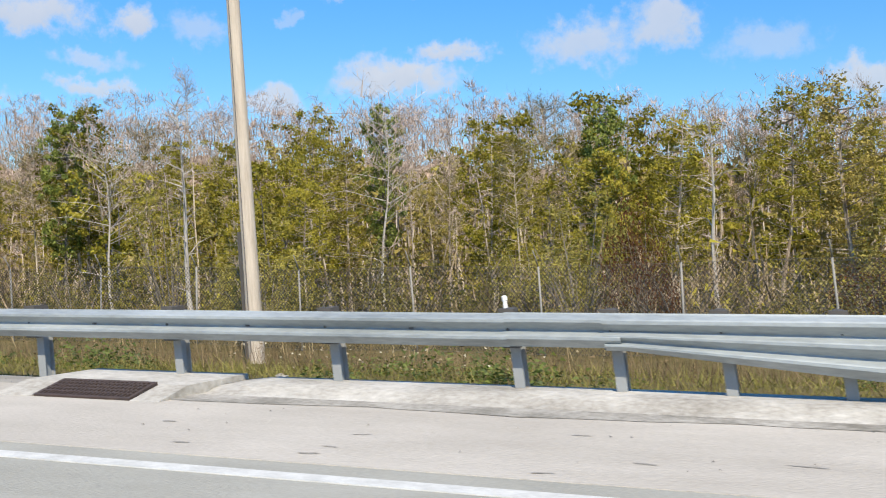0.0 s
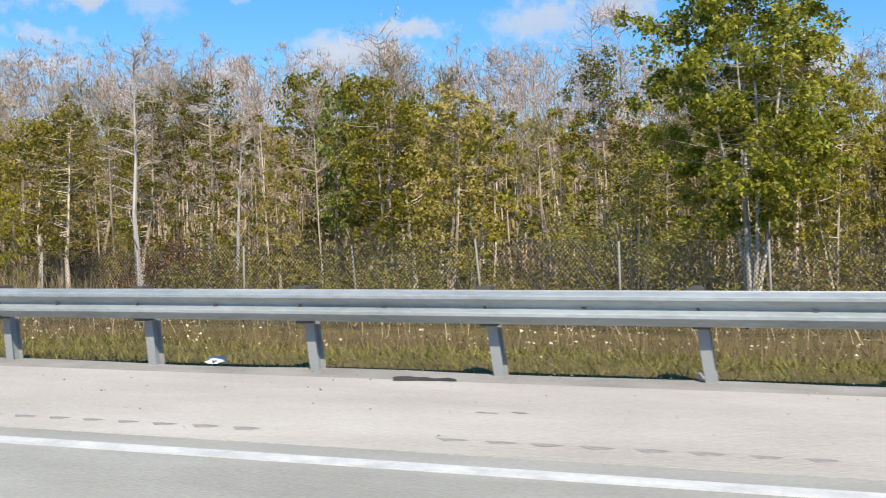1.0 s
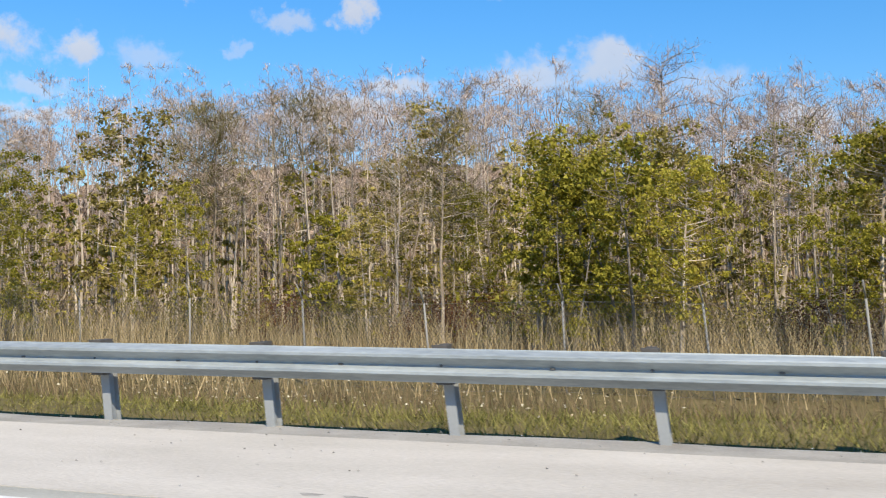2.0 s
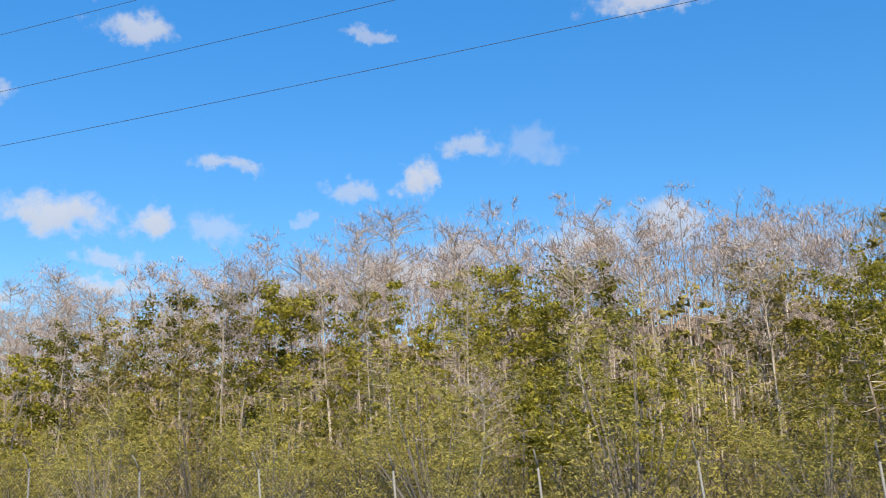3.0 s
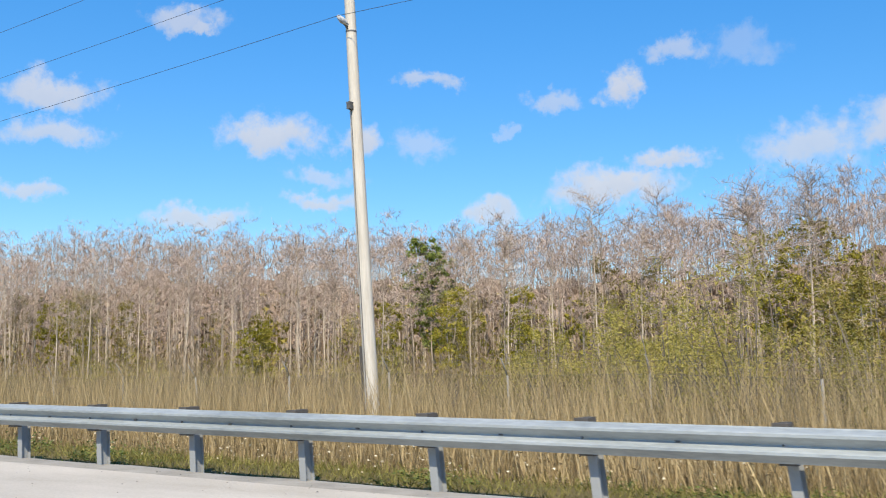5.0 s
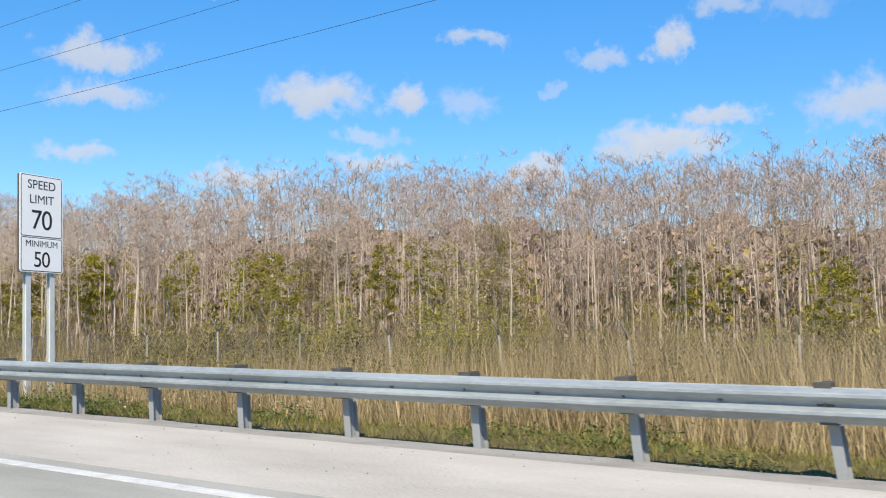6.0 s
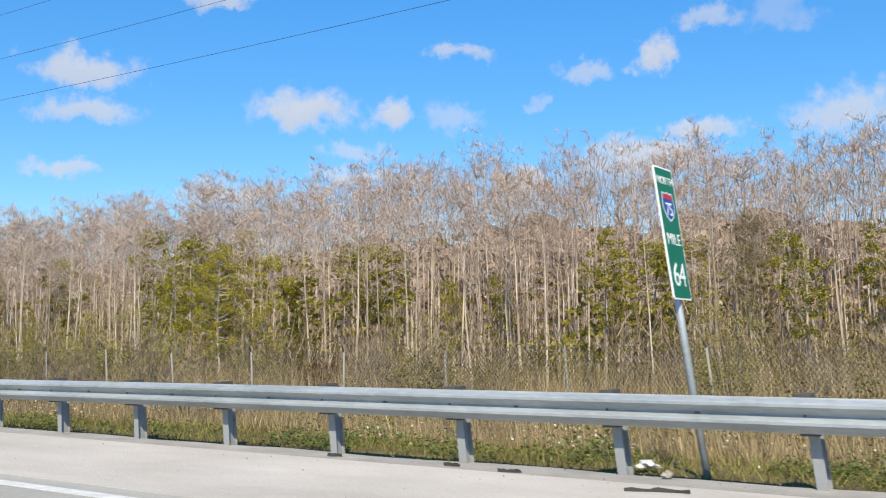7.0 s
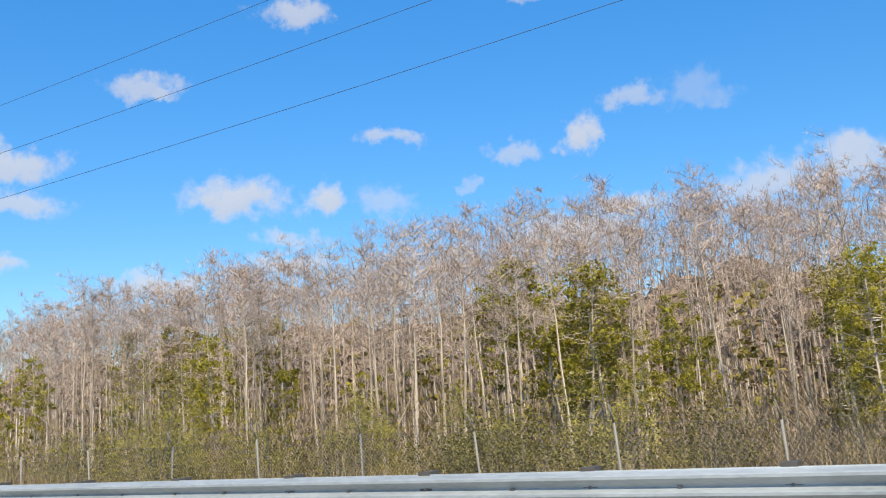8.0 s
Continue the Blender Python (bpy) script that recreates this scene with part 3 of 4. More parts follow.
def mile_sign(x, y, heading, lean):
    thing = tagged(new("mile_marker_sign"), "narrow green mile marker sign on a round steel post", "road sign")
    thing.matrix_basis = pose(x, y, land(x, y), 0, lean, heading)
    base = 1.72 - land(x, y)
    w, h = .46, 1.37
    part("post", Geo().tube([(-.06, 0, -.4), (-.06, 0, base + h - .1)], [.038, .038], 12).mesh("post", STEEL, True), thing, "round galvanised post")
    plate = part("plate", rounded_plate(w, h, .03, -.015, 0).mesh("plate", SIGN_WHITE), thing, "white-edged sign plate", Matrix.Translation((0, 0, base)))
    part("field", rounded_plate(w - .036, h - .036, .02, .0005, .0025).mesh("field", SIGN_GREEN), plate, "green reflective field", Matrix.Translation((0, 0, .018)))
    lettering("NORTH", .115, .004, 0, 1.19, SIGN_WHITE, plate)
    shield = Geo()
    pts = [(.0, .0), (.09, .045), (.145, .12), (.15, .20), (.12, .31), (.06, .295), (0, .315), (-.06, .295), (-.12, .31), (-.15, .20), (-.145, .12), (-.09, .045)]
    for k, x_ in ((1.0, .004), (.9, .0055)):
        ob = Geo()
        ob.v = [(x_, a * k, .16 + (b - .16) * k) for a, b in pts]
        ob.f = [tuple(range(len(pts)))]
        part("shield", ob.mesh("shield", SIGN_WHITE if k == 1 else SIGN_BLUE), plate, "blue route shield with white edge", Matrix.Translation((0, 0, .80)))
    top = Geo()
    top.v = [(.0065, -.128, .232), (.0065, .128, .232), (.0065, .105, .283), (.0065, 0, .287), (.0065, -.105, .283)]
    top.f = [(0, 1, 2, 3, 4)]
    part("shield_band", top.mesh("shield_band", SIGN_RED), plate, "red band of the shield", Matrix.Translation((0, 0, .80)))
    lettering("75", .19, .0075, 0, .865, SIGN_WHITE, plate, spacing=.85)
    lettering("MILE", .17, .004, 0, .56, SIGN_WHITE, plate)
    lettering("64", .34, .004, 0, .14, SIGN_WHITE, plate, spacing=.9)
    for z in (.25, .7, 1.15):
        part("bracket", Geo().box(-.11, -.05, z, -.016, .05, z + .04).mesh("bracket", POST_STEEL), plate)


def blank_sign(x, y, heading, lean):
    thing = tagged(new("blank_sign"), "plain grey aluminium sign plate on a round post", "road sign")
    thing.matrix_basis = pose(x, y, land(x, y), 0, lean, heading)
    base = 3.13 - land(x, y)
    part("post", Geo().tube([(-.06, 0, -.4), (-.06, 0, base + .6)], [.045, .045], 12).mesh("post", STEEL, True), thing, "round galvanised post")
    plate = part("plate", rounded_plate(1.2, .66, .05, -.012, .008).mesh("plate", SIGN_BACK), thing, "", Matrix.Translation((0, 0, base)))
    part("stiffener", Geo().box(.009, -.55, .54, .035, .55, .58).mesh("stiffener", BOLT), plate, "dark stiffening bar")


speed_sign(-218.98, 13.0, 9.3, -.4)
mile_sign(-233.62, 9.5, 1.5, -1.4)
blank_sign(-134.31, 10.35, 0, 1.0)


# ---------------------------------------------------------------- chain-link fence
def fence_y(x):
    k = max(0.0, min(1.0, (-x - 75) / 60))
    k = k * k * (3 - 2 * k)
    return 21.0 + (17.7 - 21.0) * k


def build_fence():
    fence = tagged(new("chain_link_fence"), "grey chain-link fence with angled barbed-wire arms", "fence")
    zt = 1.95
    post = Geo().tube([(0, 0, -.3), (0, 0, zt + .02)], [.024, .024], 8)
    post.tube([(0, 0, zt), (0, -.10, zt + .18), (0, -.22, zt + .36)], [.02, .018, .014], 6)
    pm = post.mesh("fence_post", FENCE_STEEL, True)
    xs, x = [], 21.0
    while x > -400:
        xs.append(x)
        x -= 3.0 if x > -75 else 3.05
    for x in xs:
        y = fence_y(x)
        part("fence_post", pm, fence, m=pose(x, y, land(x, y), random.uniform(-2.5, 2.5), random.uniform(-3.5, 3.5), random.uniform(-12, 12)))
    for dy, z, r in ((0, zt, .004), (-.08, zt + .14, .0025), (-.15, zt + .25, .0025), (-.22, zt + .36, .0025), (0, .05, .004)):
        pts = [(x, fence_y(x) + dy, land(x, fence_y(x)) + z) for x in xs]
        part("fence_wire", Geo().tube(pts, [r] * len(pts), 3, False).mesh("fence_wire", FENCE_STEEL), fence, "thin strand of fence wire")
    y = fence_y(-96)
    part("brace_rail", Geo().tube([(-97.2, y - .03, 1.18), (-94.6, y - .03, 1.16)], [.022, .022], 8).mesh("brace_rail", FENCE_STEEL, True), fence, "horizontal brace pipe")
    v, f = [], []
    step, rise = .09, zt - .05
    n = int((xs[0] - xs[-1]) / step)
    for k in range(n):
        x = xs[0] - k * step
        for s in (-1, 1):
            xa, xb = x, x + s * rise * .8
            ya, yb = fence_y(xa), fence_y(xb)
            za, zb = land(xa, ya) + .05, land(xb, yb) + zt
            b = len(v)
            w = .0056 if x > -54 else .0036
            v += [(xa - w, ya, za), (xa + w, ya, za), (xa, ya + .004, za), (xb - w, yb, zb), (xb + w, yb, zb), (xb, yb + .004, zb)]
            f += [(b, b + 1, b + 4, b + 3), (b + 1, b + 2, b + 5, b + 4), (b + 2, b, b + 3, b + 5)]
    tagged(part("wire_mesh", mesh_of("wire_mesh", v, f, FENCE_WIRE), fence, "diamond mesh of thin grey wire"), kind="stuff")


build_fence()


# ---------------------------------------------------------------- plants, made from arrays
RNG = np.random.default_rng(7)


class Cloud:
    """Gathers triangles and quads of plants, with a material slot for each."""

    def __init__(self):
        self.v, self.f, self.m, self.n = [], [], [], 0

    def add(self, verts, per, slot=0):
        """verts: (k * per, 3); faces of per corners each."""
        k = len(verts) // per
        self.v.append(np.asarray(verts, dtype=np.float32))
        self.f.append((per, self.n + np.arange(k * per)))
        self.m.append(np.full(k, slot, dtype=np.int32))
        self.n += k * per

    def tube(self, pts, radii, sides, slot=0):
        pts, radii = np.asarray(pts, dtype=float), np.asarray(radii, dtype=float)
        a = np.arange(sides) * 2 * np.pi / sides
        ring = np.stack([np.cos(a), np.sin(a), np.zeros(sides)], 1)
        d = np.gradient(pts, axis=0)
        out = []
        for p, r, q in zip(pts, radii, d):
            q = q / (np.linalg.norm(q) + 1e-9)
            s = np.cross(q, (0, 1, 0) if abs(q[1]) < .9 else (1, 0, 0))
            s /= np.linalg.norm(s) + 1e-9
            u = np.cross(q, s)
            out.append(p + r * (np.outer(ring[:, 0], s) + np.outer(ring[:, 1], u)))
        out = np.array(out)
        j = (np.arange(sides) + 1) % sides
        quads = np.stack([out[:-1], out[:-1][:, j], out[1:][:, j], out[1:]], 2)
        self.add(quads.reshape(-1, 3), 4, slot)

    def leaves(self, centres, size, slot=0, aspect=.6):
        n = len(centres)
        s = RNG.normal(size=(n, 3)) * (1, 1, .7)
        s /= np.linalg.norm(s, axis=1, keepdims=True)
        u = np.cross(s, RNG.normal(size=(n, 3)))
        u /= np.linalg.norm(u, axis=1, keepdims=True) + 1e-9
        k = (size * RNG.uniform(.5, 1.3, (n, 1)))
        s, u = s * k, u * k * aspect
        self.add(np.stack([centres - s, centres + s * .75 + u, centres + s * .75 - u], 1).reshape(-1, 3), 3, slot)

    def sprays(self, centres, radii, size, slot=0):
        """Leaves on the shells of rounded sprays, turned outwards and up to the light."""
        n = len(centres)
        w = RNG.normal(size=(n, 3))
        w /= np.linalg.norm(w, axis=1, keepdims=True)
        at = centres + w * (radii * RNG.uniform(.35, 1.15, n))[:, None] * (1, 1, .72)
        face = w * .6 + RNG.normal(size=(n, 3)) * .7 + (0, -.3, .45)
        s = np.cross(face, RNG.normal(size=(n, 3)))
        s /= np.linalg.norm(s, axis=1, keepdims=True) + 1e-9
        u = np.cross(face, s)
        u /= np.linalg.norm(u, axis=1, keepdims=True) + 1e-9
        k = size * RNG.uniform(.55, 1.3, (n, 1))
        s, u = s * k, u * k * .72
        self.add(np.stack([at - s, at + s * .7 + u, at + s * .7 - u], 1).reshape(-1, 3), 3, slot)

    def blades(self, base, tip, width, slot=0):
        n = len(base)
        a = RNG.uniform(0, 6.283, n)
        s = np.stack([np.cos(a), np.sin(a), np.zeros(n)], 1) * np.asarray(width).reshape(-1, 1)
        self.add(np.stack([base - s, base + s, tip], 1).reshape(-1, 3), 3, slot)

    def mesh(self, name, mats):
        me = bpy.data.meshes.new(name)
        v = np.concatenate(self.v)
        loops = np.concatenate([i for _, i in self.f]).astype(np.int32)
        sizes = np.concatenate([np.full(len(i) // per, per, dtype=np.int32) for per, i in self.f])
        starts = np.concatenate([[0], np.cumsum(sizes)[:-1]]).astype(np.int32)
        me.vertices.add(len(v))
        me.vertices.foreach_set("co", v.ravel())
        me.loops.add(len(loops))
        me.loops.foreach_set("vertex_index", loops)
        me.polygons.add(len(sizes))
        me.polygons.foreach_set("loop_start", starts)
        me.polygons.foreach_set("loop_total", sizes)
        for m in mats:
            me.materials.append(m)
        me.polygons.foreach_set("material_index", np.concatenate(self.m))
        me.update(calc_edges=True)
        return me


def stem(height, wander, knots=6):
    z = np.linspace(0, 1, knots)
    p = np.cumsum(RNG.normal(0, wander, (knots, 3)), 0)
    p[:, 2] = z * height
    p[0, :2] = 0
    return p


def along(p, f):
    k = f * (len(p) - 1)
    i = np.clip(k.astype(int), 0, len(p) - 2)
    return p[i] + (p[i + 1] - p[i]) * (k - i)[:, None]


def grow_bare(wood, twigs, at, height, spread, limbs=26, sprays=8, sides=6, wslot=0, tslot=0, low=.36, thick=1.0, gens=3, twig=1.0, flat=.5):
    """A leafless cypress: slim straight trunk, bent limbs near the top, and a rounded haze of fine twigs."""
    p = stem(height * .95, .07) + at
    r = (.03 + .0040 * height) * thick
    wood.tube(p, r * np.array([1.7, 1.05, .85, .62, .36, .08]), sides, wslot)
    f = np.clip(low + (1 - low) * RNG.uniform(0, 1, limbs) ** .5, 0, .985)
    base = along(p, f)
    az = RNG.uniform(0, 6.283, limbs)
    k = (f - low) / (1 - low)
    length = spread * (.22 + .95 * np.sin(.15 + 2.55 * k ** 1.15)) * RNG.uniform(.5, 1.1, limbs)
    rise = RNG.uniform(.15, .75, limbs) * (1.1 - .4 * flat) + .25 * k ** 3
    d = np.stack([np.cos(az), np.sin(az), rise], 1)
    d /= np.linalg.norm(d, axis=1, keepdims=True)
    mid = base + d * (length * .5)[:, None] + RNG.normal(0, .09, (limbs, 3))
    over = d * (1, 1, .45) + RNG.normal(0, .35, (limbs, 3)) * (1, 1, .5)    # limbs bend over towards their ends
    tip = mid + over * (length * .5)[:, None]
    if sides > 4:
        for b, m, t in zip(base, mid, tip):
            wood.tube([b, m, t], [r * .30, r * .19, r * .05], 3, wslot)
    else:
        wood.blades(base, mid, np.full(limbs, r * .24), wslot)
        wood.blades(mid, tip, np.full(limbs, r * .17), wslot)
    u = RNG.uniform(.15, 1, (limbs, sprays, 1))
    s = np.where(u < .5, base[:, None] + (mid - base)[:, None] * u * 2, mid[:, None] + (tip - mid)[:, None] * (u * 2 - 1)).reshape(-1, 3)
    out = np.repeat(d, sprays, 0)
    for order in range(gens):                           # each order of twigs is shorter and finer
        e = RNG.normal(size=s.shape) * (.85, .85, .6) + out * (.55 - .2 * order) + (0, 0, .12)
        e /= np.linalg.norm(e, axis=1, keepdims=True)
        ln = spread * RNG.uniform(.6, 1.3, (len(s), 1)) * (.30, .22, .15)[order]
        twigs.blades(s, s + e * ln, RNG.uniform(.008, .013, len(s)) * twig * (1, .85, .75)[order], tslot)
        s = s + e * ln * RNG.uniform(.35, .9, (len(s), 1))


def grow_leafy(wood, leaf, at, height, spread, clumps=40, each=60, size=.10, sides=6, wslot=0, lslot=0, low=.25, stems=1, lean=.05, puff=.24):
    """A broadleaf tree: forked pale stems, limbs, and leaves gathered on rounded sprays with gaps between."""
    for s in range(stems):
        p = stem(height * RNG.uniform(.86, .97), .06 * height / 6) + at
        tilt = RNG.normal(0, lean * (2.2 if stems > 1 else 1), 2)
        p[:, :2] += np.linspace(0, 1, len(p))[:, None] * tilt * height
        r = (.03 + .0070 * height) * (1 if stems == 1 else .75 if stems < 4 else .50)
        wood.tube(p, r * np.array([1.5, 1.0, .8, .6, .38, .1]), sides, wslot)
        n = clumps // stems
        f = low + (1 - low) * RNG.uniform(0, 1, n) ** .85
        base = along(p, f)
        az = RNG.uniform(0, 6.283, n)
        shape = np.sin(np.clip((1.04 - f) / (1.04 - low), .05, 1) ** .75 * 2.75) * .85 + .2
        out = spread * shape * RNG.uniform(.15, 1.05, n) ** .8
        tip = base + np.stack([np.cos(az), np.sin(az), RNG.uniform(-.1, .5, n)], 1) * out[:, None]
        if sides > 4:
            for b, t in zip(base, tip):
                wood.tube([b, b * .5 + t * .5 + (0, 0, -.06), t], [r * .26, r * .15, r * .04], 3, wslot)
        big = spread * puff * RNG.uniform(.55, 1.25, n)
        leaf.sprays(np.repeat(tip, each, 0), np.repeat(big, each), size, lslot)


def grow_shrub(wood, leaf, at, height, spread, clumps=34, each=34, size=.07, sides=5, wslot=0, lslot=0, aspect=.5, twiggy=0, tight=.17):
    az = RNG.uniform(0, 6.283, clumps)
    rr = np.sqrt(RNG.uniform(0, 1, clumps))
    z = height * RNG.uniform(.18, 1, clumps) * (1.02 - .55 * rr ** 2)
    tip = np.stack([np.cos(az) * rr * spread, np.sin(az) * rr * spread, z], 1) + at
    for t in tip[::2]:
        b = at + (t - at) * (.12, .12, 0)
        wood.tube([b, b * .45 + t * .55 + (0, 0, .1), t], [.028, .018, .006], 3, wslot)
    n = clumps * each
    c = np.repeat(tip, each, 0) + RNG.normal(size=(n, 3)) * (1, 1, .8) * spread * tight
    if twiggy:
        e = RNG.normal(size=(n, 3)) + (0, 0, .8)
        e /= np.linalg.norm(e, axis=1, keepdims=True)
        leaf.blades(c, c + e * RNG.uniform(.25, .6, (n, 1)), RNG.uniform(.006, .012, n), lslot)
    else:
        leaf.leaves(c, size, lslot, aspect)


PROTOS = {}


def proto(kind, name, label, category, group, bark, foliage, part_name, grow, **how):
    wood, leaf = Cloud(), Cloud()
    grow(wood, leaf, np.zeros(3), **how)
    thing = tagged(new(name), label, category, group)
    if kind != "weed":
        part("trunk" if category == "tree" else "stem", wood.mesh("trunk", [bark]), thing)
    part(part_name, leaf.mesh(part_name, [foliage]), thing)
    PROTOS.setdefault(kind, []).append([thing, False, how["height"]])


def plant(kind, x, y, scale=1.0, stretch=1.0, top=None):
    entry = random.choice(PROTOS[kind])
    m = pose(x, y, land(x, y) - .05, random.uniform(-2.5, 2.5), random.uniform(-2.5, 2.5), random.uniform(0, 360))
    thing, used, tall = entry
    if top:
        scale = top / tall
        stretch = max(1.0, min(1.35, 1 / scale ** .5))
        scale /= stretch ** .5
    if used:
        thing = copy_thing(thing, m)
    else:
        thing.matrix_basis, entry[1] = m, True
    thing.scale = (scale, scale, scale * stretch)
    return thing


WOODS, UNDER = "swamp forest trees", "undergrowth shrubs"
for i in range(7):
    proto("cypress", "bare_cypress_tree", "leafless grey cypress tree with a slim pale trunk", "tree", WOODS, BARK_PALE, TWIG, "crown", grow_bare, height=10.5 + i * .5, spread=1.55 + .2 * (i % 3), limbs=46, sprays=17, low=.36 - .05 * (i % 3), thick=.80, flat=i % 2, twig=.85)
for i in range(5):
    proto("green", "broadleaf_tree", "green broadleaf tree with thin pale stems", "tree", WOODS, BARK_PALE, LEAF, "crown", grow_leafy, height=7.2 + i * .6, spread=1.65 + .2 * (i % 3), clumps=116, each=54, size=.066, stems=1 + i % 2, low=.18 + .05 * (i % 3), puff=.2)
for i in range(4):
    proto("olive", "thinning_broadleaf_tree", "olive and yellowing broadleaf tree with pale trunk", "tree", WOODS, BARK_PALE, LEAF_OLIVE, "crown", grow_leafy, height=7 + i * .8, spread=1.4 + .2 * (i % 2), clumps=104, each=46, size=.063, low=.2, stems=1 + (i + 1) % 2, puff=.22)
for i in range(4):
    proto("feathery", "feathery_cypress_tree", "slender cypress with thin olive-grey needles", "tree", WOODS, BARK_PALE, LEAF_FEATHER, "crown", grow_bare, height=7.5 + i * .7, spread=1.8 + .2 * (i % 2), limbs=66, sprays=19, low=.20 + .08 * (i % 2), thick=.9, twig=1.05, flat=1)
for i in range(3):
    proto("airy", "slender_broadleaf_tree", "slender broadleaf tree with airy green crown and pale stem", "tree", WOODS, BARK_PALE, LEAF_YELLOW, "crown", grow_leafy, height=8 + i * .7, spread=1.25 + .12 * i, clumps=72, each=50, size=.072, low=.30, stems=1 + i % 2, puff=.26)
for i in range(3):
    proto("yellow", "yellowing_tree", "small tree with bright yellow-green leaves", "tree", WOODS, BARK_GREY, LEAF_YELLOW, "crown", grow_leafy, height=5 + i * .8, spread=1.35, clumps=84, each=44, size=.075, low=.10, stems=2, puff=.20)
for i in range(4):
    proto("willow", "willow_shrub", "feathery yellow-green willow bush", "shrub", UNDER, BARK_GREY, LEAF_WILLOW, "foliage", grow_shrub, height=3.6 + .6 * i, spread=1.45 + .15 * i, clumps=64, each=60, size=.068, aspect=.28, tight=.115)
for i in range(3):
    proto("brush", "olive_shrub", "low olive brush at the wood's edge", "shrub", UNDER, BARK_GREY, LEAF_BRUSH, "foliage", grow_shrub, height=2.2 + .3 * i, spread=1.5 + .1 * i, clumps=38, each=42, size=.056, tight=.14)
for i in range(2):
    proto("twiggy", "bare_shrub", "grey leafless shrub of fine twigs", "shrub", UNDER, BARK_GREY, SHADED_TWIG, "foliage", grow_shrub, height=2.4 + .4 * i, spread=1.5, clumps=30, each=34, twiggy=1)
proto("rust", "russet_shrub", "rust-brown withered shrub near the fence", "shrub", UNDER, BARK_GREY, LEAF_RUST, "foliage", grow_shrub, height=2.6, spread=1.9, clumps=64, each=110, size=.05, tight=.15)
proto("weed", "weed_clump", "low dark green leafy weeds in grass", "weed", "roadside weeds", LEAF, LEAF_WEED, "foliage", grow_shrub, height=.42, spread=.55, clumps=16, each=22, size=.035)
proto("bigtree", "large_broadleaf_tree", "large many-stemmed green tree with white bark behind a fence", "tree", WOODS, BARK_WHITE, LEAF_SUNNY, "crown", grow_leafy, height=9.5, spread=2.0, clumps=270, each=110, size=.066, low=.24, stems=5, lean=.033, puff=.19)
proto("darktree", "dense_dark_tree", "dense dark green evergreen above bare cypresses", "tree", WOODS, BARK_GREY, LEAF_DEEP, "crown", grow_leafy, height=12.5, spread=1.9, clumps=140, each=46, size=.11, low=.30, puff=.2)
proto("snag", "dead_snag_tree", "dead pale snag with short broken side twigs", "tree", WOODS, BARK_WHITE, TWIG, "crown", grow_bare, height=7.7, spread=.95, limbs=44, sprays=4, low=.12, thick=1.15)
proto("spread", "bare_branching_tree", "pale leafless tree with many spreading branches", "tree", WOODS, BARK_WHITE, TWIG, "crown", grow_bare, height=6.2, spread=2.2, limbs=44, sprays=9, low=.10, thick=.75, flat=0)


CANOPY = ((60, .165), (10, .165), (-30, .19), (-65, .222), (-100, .262), (-120, .285), (-140, .26), (-158, .24), (-180, .215), (-205, .185), (-235, .215), (-255, .23), (-270, .255), (-290, .27), (-420, .25))


EDGE = ((60, 29), (-50, 29.5), (-58, 37), (-92, 39), (-102, 31), (-140, 32), (-165, 44), (-235, 47), (-262, 37), (-420, 38))


def edge(x):
    """Where the wood begins behind the fence."""
    for (xa, a), (xb, b) in zip(EDGE, EDGE[1:]):
        if xa >= x >= xb:
            return a + (b - a) * (xa - x) / (xa - xb)
    return 35.0


def canopy(x, y):
    """Height of the tallest trees: the wood rises and falls in domes along the road."""
    for (xa, a), (xb, b) in zip(CANOPY, CANOPY[1:]):
        if xa >= x >= xb:
            return 2.0 + (a + (b - a) * (xa - x) / (xa - xb)) * min(y, 80)
    return 2.0 + .2 * min(y, 80)


def share(x):
    """How far green woods have given way to bare cypress along the road."""
    k = max(0.0, min(1.0, (-x - 45) / 125))
    return k * k * (3 - 2 * k)


